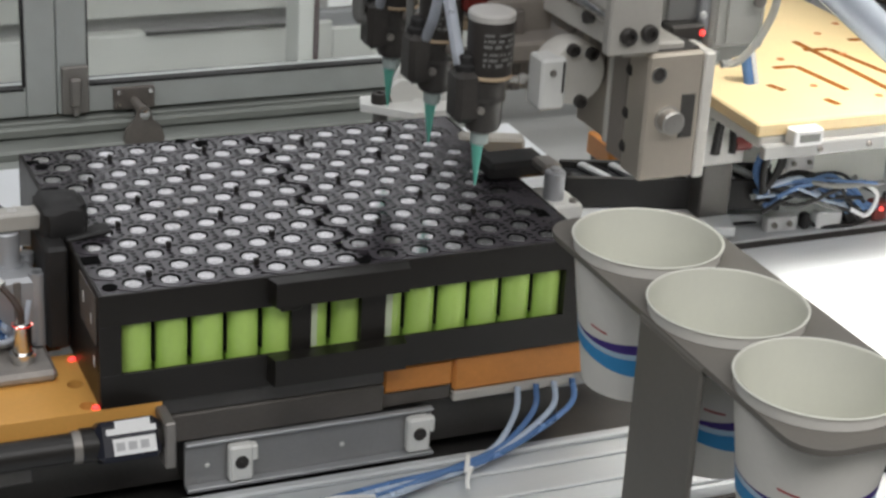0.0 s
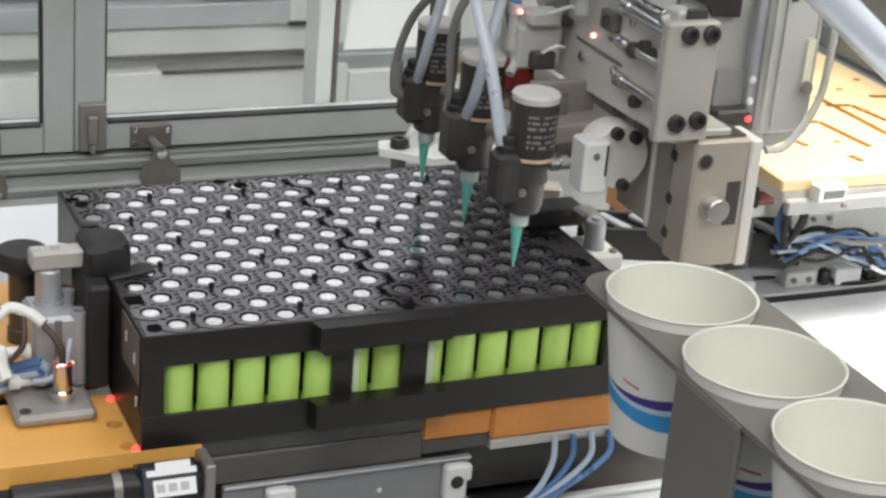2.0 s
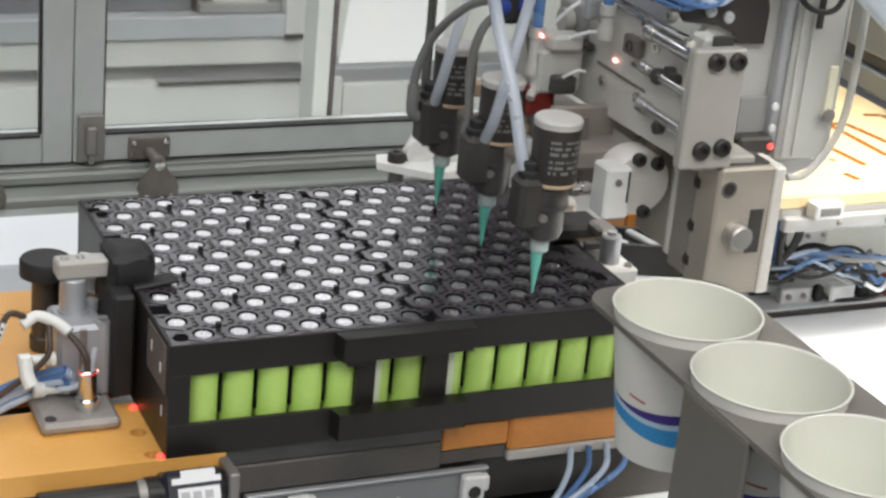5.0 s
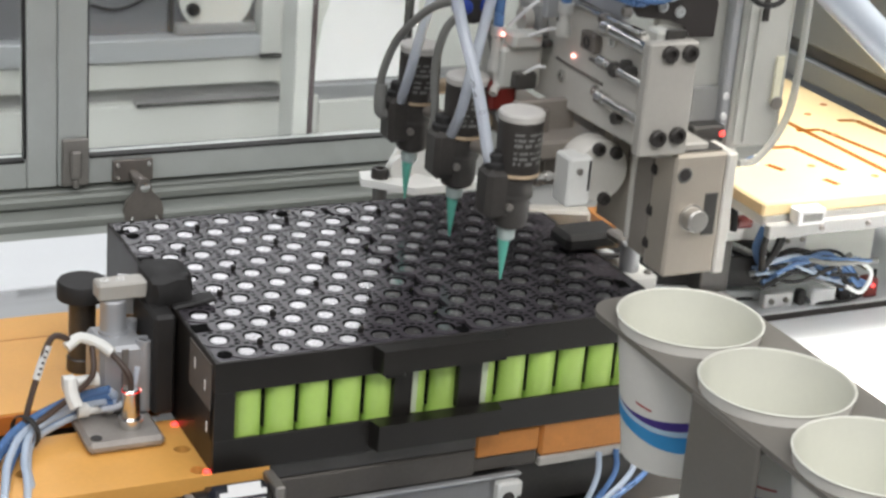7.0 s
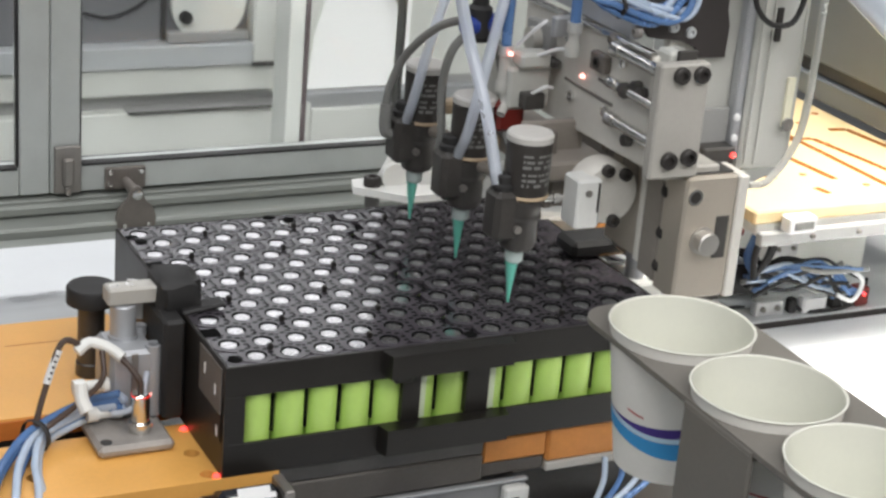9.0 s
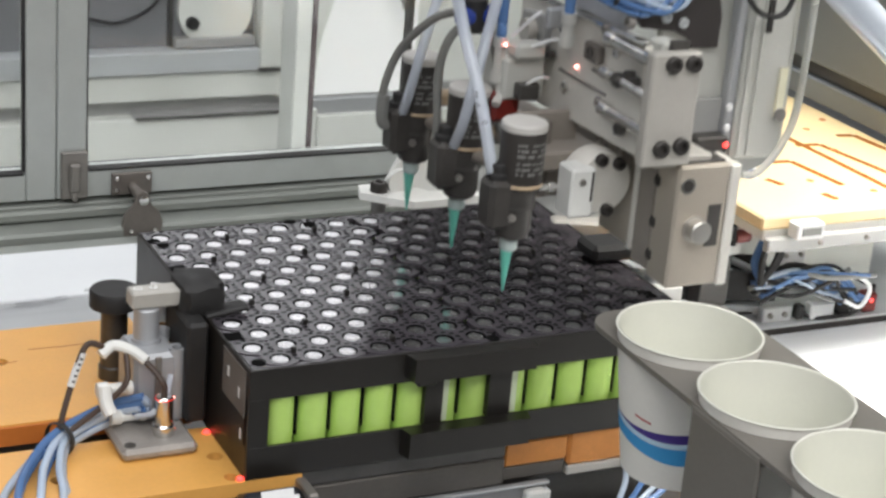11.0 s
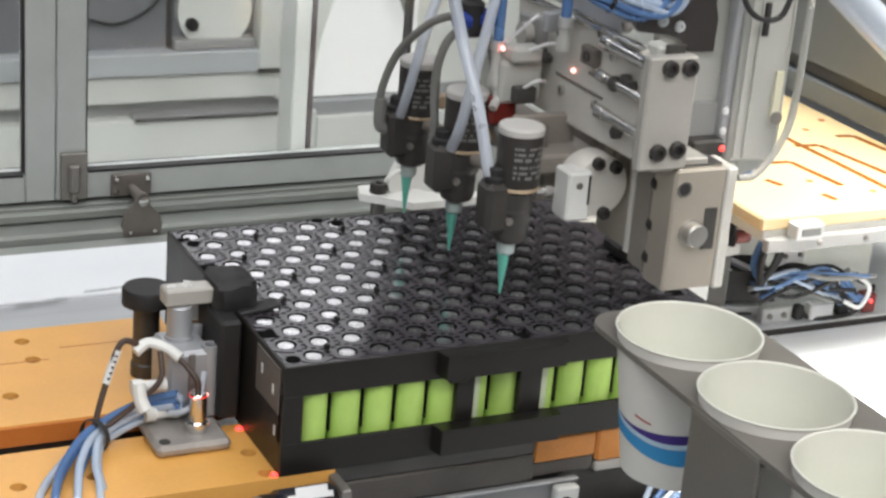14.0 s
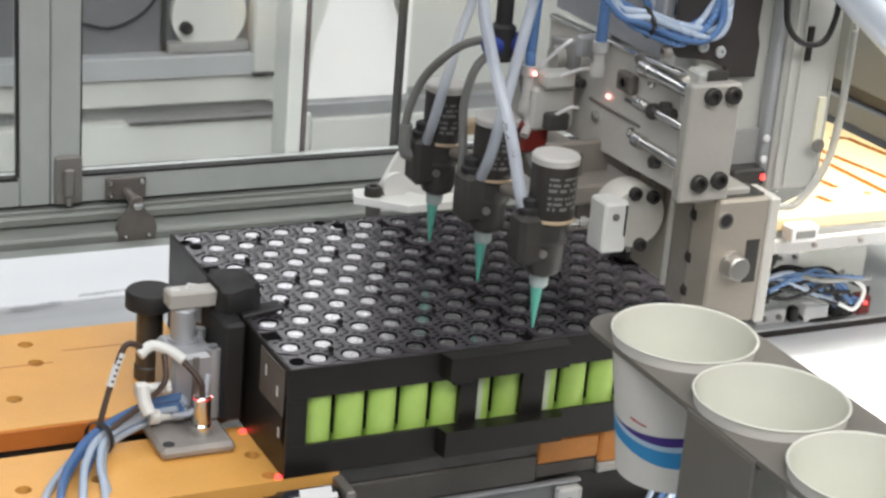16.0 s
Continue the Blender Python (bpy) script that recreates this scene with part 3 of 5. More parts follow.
def battery_pack():
    O = Vector((120, 95, -66))
    p = thing("battery_pack", O, "black plastic battery pack with green cells and open cell ends", "battery pack")
    bm = bmesh.new()
    holder_tile(bm, 0, 0)
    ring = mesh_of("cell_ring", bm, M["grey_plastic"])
    ring.materials.append(M["recess_shade"])
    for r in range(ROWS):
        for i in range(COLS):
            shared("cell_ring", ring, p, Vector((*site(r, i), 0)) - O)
    x0, x1, y0, y1 = -21.5, 266.0, -12.0, 203.5
    # upper and lower housing walls
    part("front_skirt", box(x0, x1, y0, y0 + 2, -17.7, 0.6, 0.25), M["black_plastic"], p)
    part("front_lip", box(x0 + 2, x1 - 2, y0 + 1.9, -6.9, -2.5, 0.45, 0.3), M["grey_plastic"], p)
    part("back_skirt", box(x0, x1, y1 - 2, y1, -66, 0.6, 0.5), M["black_plastic"], p)
    part("back_lip", box(x0 + 2, x1 - 2, 197.4, y1 - 1.9, -2.5, 0.45, 0.3), M["grey_plastic"], p)
    part("left_wall", box(x0, x0 + 2.5, y0 + 2.1, y1 - 2.1, -66, 0.6, 0.5), M["black_plastic"], p)
    part("right_wall", box(x1 - 2.5, x1, y0 + 2.1, y1 - 2.1, -66, 0.6, 0.5), M["black_plastic"], p)
    part("lower_skirt", box(x0, x1, y0 - 0.2, y0 + 2, -66, -46.5, 0.25), M["black_plastic"], p)
    part("bottom", box(x0 + 2.6, x1 - 2.6, y0 + 2.1, y1 - 2.1, -66, -63, 0), M["black_plastic"], p)
    part("inner_plate", box(x0 + 2.6, x1 - 2.6, 5, y1 - 2.1, -24, -20, 0), M["recess_shade"], p)
    bm = bmesh.new()
    for r in range(ROWS):
        s = site(r, 0)[0]
        box(x0 + 2.4, s - 6.9, ROW * r - ROW / 2 + 0.1, ROW * r + ROW / 2 - 0.1, -2.5, 0.4, 0.2, bm)
    part("left_border", bm, M["grey_plastic"], p)
    bm = bmesh.new()
    for r in range(ROWS):
        s = site(r, COLS - 1)[0]
        box(s + 6.9, x1 - 2.4, ROW * r - ROW / 2 + 0.1, ROW * r + ROW / 2 - 0.1, -2.5, 0.4, 0.2, bm)
    part("right_border", bm, M["grey_plastic"], p)
    # corner and middle posts of the window side
    for a, b in ((x0, -9.6), (85, 96.2), (125.8, 140.2), (252.2, x1)):
        part("post", box(a, b, y0 - 0.1, -6, -46.6, -17.6, 0.1), M["black_plastic"], p)
    # near-black strips added to keep the gaps between the window-side cells dark
    web = mesh_of("web", box(-0.6, 0.6, -3.5, 6.0, -46, -17.8, 0.3), M["recess_shade"])
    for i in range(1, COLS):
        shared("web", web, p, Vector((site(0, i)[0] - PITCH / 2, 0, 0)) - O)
    # handle shelves
    top = prism([(71, -13.5), (73, -22), (150, -22), (152, -13.5), (152, -11.8), (71, -11.8)], -14, 0.2)
    part("handle", top, M["black_plastic"], p, "black moulded handle shelf")
    part("handle_rib", turned(box(76, 88, -20, -12, -18, -13.8, 1), Matrix.Rotation(0, 3, "X")), M["black_plastic"], p)
    low = prism([(71, -13.5), (73, -22), (150, -22), (152, -13.5), (152, -12.4), (71, -12.4)], -62, -46)
    part("lower_handle", low, M["black_plastic"], p, "black moulded lower shelf")
    # notches, clips and locating bosses on the top
    # notches and boss holes are shallow near-black pieces standing in for shaded recesses
    for x, y, sx, sy in ((-15, 34.6, 5, 5), (-15, 138, 5, 5), (-16, 186, 4, 3), (254, 30, 4, 5)):
        part("notch", box(x - sx, x + sx, y - sy, y + sy, 0.5, 0.9, 0.1), M["recess_shade"], p)
    for x, y in ((-13, -2), (128, -6), (92, 193), (-12, 178), (80, 199)):
        part("boss_hole", lathe((x, y, 0), [(4.2, 0.5), (4.2, 1.0), (3.2, 1.0), (0.1, 0.95)], "z", 16, caps=False), M["recess_shade"], p)
    # raised near-black tiles, painted shade in place of real openings between rings
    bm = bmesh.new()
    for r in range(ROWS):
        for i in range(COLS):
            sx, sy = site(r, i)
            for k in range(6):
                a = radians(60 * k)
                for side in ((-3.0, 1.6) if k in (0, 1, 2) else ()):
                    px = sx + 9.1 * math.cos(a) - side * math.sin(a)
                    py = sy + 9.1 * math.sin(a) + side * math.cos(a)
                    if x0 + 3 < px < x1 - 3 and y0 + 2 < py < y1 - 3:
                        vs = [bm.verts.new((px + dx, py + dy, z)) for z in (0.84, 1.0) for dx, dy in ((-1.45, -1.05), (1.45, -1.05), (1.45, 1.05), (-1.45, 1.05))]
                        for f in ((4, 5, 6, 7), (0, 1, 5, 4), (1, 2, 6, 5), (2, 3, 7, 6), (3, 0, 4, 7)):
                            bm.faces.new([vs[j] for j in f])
    part("vent_pit", bm, M["recess_shade"], p, "small near-black tiles painted as shaded pits between the cell rings", False, "stuff")
    # pale strips paint the reflections along two cell edges
    for xa, xb in ((97, 100.5), (141, 145)):
        part("label_edge", box(xa, xb, -10.2, -9.4, -46, -18, 0.2), M["label_edge"], p, "pale strip painted as a reflection on the cell wrap's edge")
    clip = mesh_of("clip", box(-1.3, 1.3, -1.6, 1.6, -1.0, 4.2, 0.4), M["black_plastic"])
    for r in range(0, ROWS - 1, 2):
        for i in range(1 + (r // 2) % 2, COLS, 3):
            sx, sy = site(r, i)
            if i != LEFT:
                shared("clip", clip, p, Vector((sx - PITCH / 2, sy + ROW / 3, 0)) - O)
    # side terminal plate with stickers
    part("terminal_plate", box(x0 - 0.8, x0 - 0.1, -7, 30, -30, -2, 0.2), M["hinge_brown"], p, "grey side plate")
    for y, z in ((-3, -40), (2, -17), (20, -12)):
        part("sticker", box(x0 - 1.2, x0 - 0.9, y - 1, y + 1, z - 4, z + 2, 0), M["label_white"], p)
    # dark zigzag seam between the two halves
    bm = bmesh.new()
    for r in range(ROWS):
        sx, sy = site(r, LEFT)
        box(sx - 13.5, sx - 8.5, sy - 8.5, sy + 8.5, -2.6, -1.9, 0, bm)
    part("seam", bm, M["recess_shade"], p)
    # the cells
    sleeve = mesh_of("cell", lathe((0, 0, 0), [(8.4, -63.5), (9.15, -62.7), (9.15, -2.9), (8.3, -2.2), (6.0, -2.2)], "z", 28, caps=False), M["cell_green"])
    end = mesh_of("end_cap", lathe((0, 0, 0), [(5.65, -2.4), (5.65, -2.0), (4.8, -2.0), (4.8, 0.0), (4.6, 0.2), (0.004, 0.2)], "z", 20, caps=False), M["cell_end"])
    for r in range(ROWS):
        for i in range(COLS):
            sx, sy = site(r, i)
            c = shared("cell", sleeve, p, Vector((sx, sy, 0)) - O)
            e = new("end_cap", end)
            e.parent = c
    CARRIED.append((p, O))
    return p


battery_pack()


# ---- the pallet and what rides on it ----
M["taupe_metal"] = mat("brown_grey_metal", (0.10, 0.09, 0.08), 0.45, 0.2, vary=0.25, scale=25, dirt=0.3)
def carried(name, origin, label, category, group=""):
    t = thing(name, origin, label, category, group)
    CARRIED.append((t, Vector(origin)))
    return t


pal = carried("pallet", (0, 40, -125), "orange bakelite pallet plate on an aluminium carriage", "pallet")
part("front_plate", prism(rect(-190, 12, -12.5, 57), -79, -66.3, [(-28, 21, 4.6), (-27, -5, 4.4), (-118, 18, 4.6), (-160, 18, 4.6)]), M["orange"], pal)
# dark plugs added in the drilled holes, painting in the shade of their depth
for x, y in ((-28, 21), (-27, -5), (-118, 18), (-160, 18)):
    part("insert", lathe((x, y, 0), [(4.3, -78), (4.3, -71), (0.1, -71)], "z", 16, caps=False), M["steel_dark"], pal)
part("dark_base", box(12.3, 142.8, -9, 200, -77.4, -66.3, 1), M["steel_dark"], pal, "dark steel base plate")
part("base_strip", box(12.3, 142.8, -9.6, 198, -95, -77.6, 1), M["taupe_metal"], pal, "brown grey metal strip")
part("step_block", box(143, 186, -8.0, 200, -85, -68, 1.5), M["orange_block"], pal)
part("step_foot", box(143, 186, -6, 200, -95, -85.3, 1), M["taupe_metal"], pal)
part("right_block", box(186.3, 277, -8.5, 60, -90, -66.3, 2), M["orange_block"], pal)
part("right_block", box(186.3, 277, 60.2, 200, -90, -66.3, 2), M["orange"], pal)
part("right_block_foot", box(187, 266, -7.5, 60, -97, -90.3, 1), M["plate_tan"], pal, "pale lower edge")
part("underside", box(-190, 25, 0, 56, -125, -79.3, 1), M["steel_dark"], pal)
part("bearing_plate", box(25, 260, 0, 196, -125, -97.3, 0), M["steel_dark"], pal)

rear = carried("pallet_rear_plate", (-110, 143, -110), "orange bakelite plate with drilled holes, worn", "plate")
part("plate", prism(rect(-230, -24, 78, 208), -73, -60, [(-118, 190, 4.8), (-118, 162, 4.8), (-142, 116, 4.8), (-190, 150, 4.8), (-200, 186, 4.8)]), M["orange"], rear)
# same dark plugs, shading the rear plate's drilled holes
for x, y in ((-118, 190), (-118, 162), (-142, 116), (-190, 150), (-200, 186)):
    part("insert", lathe((x, y, 0), [(4.7, -72), (4.7, -64), (0.1, -64)], "z", 16, caps=False), M["steel_dark"], rear)
part("edge_strip", box(-230, -24, 76.5, 77.8, -73, -61, 0.3), M["orange_dark"], rear)
part("riser", box(-220, -30, 84, 200, -128, -73.3, 1), M["steel_dark"], rear)
for y0, y1, z in ((60, 66, -78), (68, 75, -82)):
    part("side_rail", box(-230, -24, y0, y1, z - 16, z, 0.8), M["alu"], rear)
for x, y in ((-76, 175), (-130, 160)):
    part("scratch", box(x - 22, x + 22, y - 0.5, y + 0.5, -60.2, -59.9, 0), M["orange_dark"], rear)

chan = carried("cable_channel", (100, -4, -125), "light grey metal channel with white plastic clips", "channel")
# web colour darkened for the shadow it lies in; flanges keep bare aluminium
part("web", box(25, 173, -9.5, -7.6, -125, -96, 0.5), M["channel_shade"], chan)
part("flange", box(25, 173, -16, -9.6, -125, -122.5, 0.5), M["alu"], chan)
part("flange", box(25, 173, -13, -9.6, -97.5, -95.5, 0.5), M["alu"], chan)
for x in (56, 163):
    c = part("clip_block", box(x - 7, x + 7, -17, -9.7, -121.5, -99, 1.5), M["white_plastic"], chan, "white plastic clip")
    part("clip_bore", lathe((x, -17.2, -109), [(4, 0), (4, -0.6), (2.6, -0.6), (0.1, -0.2)], "y", 14, caps=False), M["screw"], c)
    part("clip_ear", box(x + 6, x + 10, -16, -10, -110, -100, 1), M["white_plastic"], c)
for x in (38, 118):
    part("rivet", lathe((x, -9.6, -112), [(1.6, 0), (1.2, -0.8), (0.1, -0.9)], "y", 10, caps=False), M["white_plastic"], chan)

sen = carried("barrel_sensor", (-40, -22, -92), "black cylindrical sensor with a white printed label", "sensor")
part("barrel", lathe((0, -23, -80), [(7.5, -92), (8, -90), (8, -36), (9.5, -35), (9.5, 6), (8, 9)], "x", 24), M["black_plastic"], sen)
part("collar", lathe((0, -23, -80), [(8.5, -40), (8.9, -39), (8.9, -31), (8.5, -30)], "x", 24, caps=False), M["hinge_grey"], sen, "satin metal collar")
part("housing", turned(box(-28, 6, -34, -12, -91, -69, 3), Matrix.Rotation(radians(-30), 3, "X"), (0, -23, -80)), M["navy"], sen, "dark navy sensor housing")


def on_housing(x0, x1, v0, v1, lift):
    """A flat sticker on the housing's tilted front; v runs up the face."""
    return turned(box(x0, x1, -34.1 - lift, -33.9 - lift, -80 + v0, -80 + v1, 0), Matrix.Rotation(radians(-30), 3, "X"), (0, -23, -80))


lab = part("label", on_housing(-20, 3, -8, 1, 0.1), M["label_white"], sen, "white label with unreadable print")
part("label_head", on_housing(-18, 1, 4.5, 10.4, 0.1), M["label_white"], sen, "white upper label")
part("label_head_wing", on_housing(-23, 4, 3.2, 6.5, 0.05), M["label_white"], sen)
for x in (-18.5, -12, -5.5):
    part("print_bar", on_housing(x, x + 4.6, -5.6, -1.2, 0.25), M["ink_pale"], lab)
part("bracket", box(8, 14, -34, -12, -96, -68, 1), M["hinge_grey"], sen)
part("mount", box(-80, -60, -20, -11, -100, -79.5, 1), M["steel_dark"], sen)


def clamp_unit():
    c = carried("pneumatic_clamp", (-52, 70, -66), "grey pneumatic clamp with a black taped pad holding the pack", "clamp")
    part("base", box(-80, -36, 26, 76, -66.2, -59, 3), M["base_worn"], c, "worn aluminium base plate")
    for x, y in ((-74, 33), (-74, 66), (-41, 58)):
        part("base_hole", lathe((x, y, 0), [(3.4, -59), (3.4, -58.6), (0.1, -58.6)], "z", 14, caps=False), M["steel_dark"], c)
    part("body", box(-65, -38, 58, 92, -59, -17, 2.5), M["alu_z"], c, "grey cylinder body")
    part("body_groove", box(-53, -49, 56.8, 58.2, -58, -18, 0.5), M["hinge_grey"], c)
    part("side_boss", lathe((-39, 62, 0), [(5, -59), (5, -15), (3.2, -15), (3.2, -17)], "z", 18, caps=False), M["alu_z"], c)
    part("cap_boss", lathe((-40, 86, 0), [(4, -20), (4, -13.5), (2.5, -13.5), (0.1, -15)], "z", 18, caps=False), M["alu_z"], c)
    part("collar", lathe((-52, 80, 0), [(8.6, -17), (8.6, -15), (7.4, -15), (7.4, 3), (6.6, 4)], "z", 24), M["alu_z"], c)
    part("arm", box(-62, -33, 75, 88, 4.2, 14.5, 1.2), M["plate_tan"], c, "nickel clamp arm")
    for x in (-57, -48):
        part("arm_screw", lathe((x, 81.5, 0), [(2.6, 14.5), (2.6, 14.9), (1.5, 14.9), (1.5, 13.8)], "z", 12, caps=False), M["steel"], c)
    bm = bmesh.new()
    bmesh.ops.create_icosphere(bm, subdivisions=3, radius=1.0)
    rnd = random.Random(4)
    for v in bm.verts:
        q = v.co.copy()
        q = Vector([math.copysign(abs(t) ** 0.45, t) for t in q])
        w = 1 + 0.16 * noise.noise(v.co * 2.3) + 0.10 * noise.noise(v.co * 5)
        v.co = Vector((-21 + q.x * 13.5 * w, 82 + q.y * 16 * w, 9 + q.z * 11 * w))
    part("pad", bm, M["rubber"], c, "lumpy black tape round the clamp pad")
    bm = box(-36, -23, 52, 96, -60, 2, 2)
    part("pad_plate", bm, M["rubber"], c)
    part("pad_tail", turned(box(-22, 4, 62, 74, 1, 4, 1), Matrix.Rotation(radians(-8), 3, "Y"), (-9, 68, 2)), M["rubber"], c)
    part("tag", turned(box(-47, -30, 96, 97, -14, 10, 0.2), Matrix.Rotation(radians(12), 3, "Y"), (-38, 96, 0)), M["label_white"], c, "white paper tag")
    s = part("proximity_sensor", lathe((-52, 42, 0), [(6, -59), (6, -56), (7, -56), (7, -53), (6, -53), (5.2, -52), (5.2, -36), (4.4, -35), (2, -35)], "z", 20), M["steel"], c, "threaded metal proximity sensor")
    part("indicator", lathe((-52, 42, 0), [(5.3, -36.5), (5.3, -35.9)], "z", 20, caps=False), M["led_dim"], s, "glowing red indicator ring")
    for k in range(3):
        a = 2.1 * k + 4.0
        part("indicator_point", lathe((-52 + 5.2 * math.cos(a), 42 + 5.2 * math.sin(a), -36.3), [(0.1, -0.8), (0.8, 0), (0.1, 0.8)], "z", 8), M["led_white"], s)
    part("cable", tube([(-52, 42, -35), (-53, 43, -27), (-60, 52, -18), (-70, 60, -12), (-78, 62, -13)], 1.8), M["cable_brown"], c)
    part("cable", tube([(-78, 62, -13), (-92, 60, -7), (-102, 55, -29), (-108, 50, -44), (-112, 46, -56)], 1.8), M["cable_brown"], c)
    part("cable_mark", tube([(-94.5, 59, -11), (-99, 57, -21), (-102.2, 55, -29)], 2.2), M["label_white"], c, "white cable marker with unreadable print")
    for k in range(5):
        part("print_bar", tube([(-95.6 - 1.3 * k, 56.9 - 0.7 * k, -13 - 3 * k), (-96.1 - 1.3 * k, 56.7 - 0.7 * k, -14.2 - 3 * k)], 0.9, 6, 2), M["screw"], c)
    part("cable", tube([(-70, 58, -14), (-72, 50, -28), (-84, 50, -40), (-98, 50, -50), (-110, 47, -56)], 1.7), M["cable_brown"], c)
    part("white_sleeve", tube([(-84, 60, -14), (-76, 62, -10), (-66, 58, -13), (-60, 52, -17)], 3.2), M["white_plastic"], c, "white heat-shrink sleeve")
    for x, z in ((-78, -34), (-70, -52)):
        part("fitting", lathe((x, 56, z), [(4.5, -9), (4.5, -3), (3.2, -2), (3.2, 8), (4.2, 8), (4.2, 11)], "x", 16), M["white_plastic"], c, "white air fitting")
    part("fitting_elbow", tube([(-84, 52, -30), (-84, 48, -38), (-82, 44, -44)], 4), M["white_plastic"], c)
    for k, (dx, dz) in enumerate(((0, 0), (5, 2), (10, 0), (5, -4), (-4, -3), (11, -5), (0, 4))):
        part("air_hose", tube([(-62 + dx * 0.4, 50, -42 + dz), (-80 + dx * 0.6, 60, -50 + dz), (-112 + dx * 0.7, 47, -56 + dz), (-132 + dx * 1.6, 24, -60 + dz), (-144 + dx * 2.4, 0, -64 + dz), (-150 + dx * 2.4, -22, -80 + dz), (-152 + dx * 2.4, -30, -120 + dz)], 2.3), M["hose_blue"] if k % 3 == 0 else M["hose_pale"], c, "pale blue air hose")
    part("cable_tie", turned(lathe((-110, 48, -57), [(9.5, -2), (10.2, 0), (9.5, 2)], "x", 18, caps=False), Matrix.Rotation(radians(35), 3, "Z"), (-110, 48, -57)), M["rubber"], c, "black cable tie")
    part("clear_hose", tube([(-66, 50, -50), (-58, 44, -46), (-50, 46, -38), (-46, 50, -26)], 1.6), M["hose_clear"], c)
    return c


clamp_unit()

knob = carried("locating_knob", (-58, 125, -60), "black round knob on a dark pin", "knob")
part("head", lathe((-58, 125, 0), [(13, -14), (15, -13), (15, -4), (14, -2.5), (0.1, -2.3)], "z", 36, caps=False), M["rubber"], knob)
part("stem", lathe((-58, 125, 0), [(9, -60), (9, -52), (8, -51), (8, -14)], "z", 20), M["steel_dark"], knob)

for y in (-9, 50):
    led = carried("indicator_lamp", (-19.5, y, -66), "small glowing red light spot on the pallet edge", "indicator", "red light spots")
    part("lens", lathe((-23.5, y, -66.2), [(2.2, 0), (1.9, 1.2), (0.1, 2.2)], "z", 14), M["led"], led)

rc = carried("side_clamp", (285, 70, -66), "black clamp pad on a white post beside the pack", "clamp")
part("pad", box(243, 284, 80, 106, 1.5, 13, 3), M["rubber"], rc)
part("pad_arm", box(270, 283, 62, 80.5, 10, 17, 2), M["hinge_grey"], rc)
part("post", lathe((276, 58, 0), [(6.4, -3), (6.4, 14), (5.6, 15), (3, 15), (3, 17)], "z", 24), M["alu_z"], rc, "turned steel post")
part("foot", box(267, 290, 44, 78, -16, -3, 1.5), M["white_plastic"], rc, "white foot block")
part("stand", box(269, 289, 46, 76, -66, -16.3, 1), M["steel_dark"], rc)
for x, y in ((285, 49), (284.5, 70)):
    cap_screw(x, y, -3, 2.6, rc, "z", 2, M["hinge_grey"])
part("grey_arm", turned(box(256, 300, 150, 164, -18, 2, 2), Matrix.Rotation(radians(-20), 3, "Z"), (278, 157, -8)), M["plate_tan"], rc)
part("plate", box(277.3, 330, 30, 190, -78, -66.2, 1), M["orange"], rc)

hoses = carried("air_hose_bundle", (200, -30, -125), "bundle of blue air hoses tied with white cable ties", "hoses")
for k in range(4):
    d = k * 5
    part("air_hose", tube([(228 + d * 2.4, -9, -92), (224 + d * 2.4, -16, -106), (205 + d, -30, -118), (170 + d, -44, -121 + k % 2 * 3), (120 + d, -60 + d, -121), (60, -70 + d, -121), (-40, -76 + d, -121)], 1.9), M["hose_blue"] if k % 2 else M["hose_pale"], hoses)
part("cable_tie", tube([(178, -52, -118), (182, -44, -113), (186, -36, -117)], 1.5), M["white_plastic"], hoses)
part("tie_tail", tube([(182, -50, -116), (176, -58, -118), (174, -64, -121)], 1.3), M["white_plastic"], hoses)
for a, b, c2 in ((120, 30, 8), (100, 18, -6), (85, 10, 12)):
    part("tie_tail", tube([(a, -58, -119), (a - b, -66 + c2 * 0.3, -112), (a - b * 1.6, -72 + c2, -118)], 1.2), M["white_plastic"], hoses)

# ---- the dispensing head, which rides across the line ----
HEAD_AT = Vector((270, 0, 200))


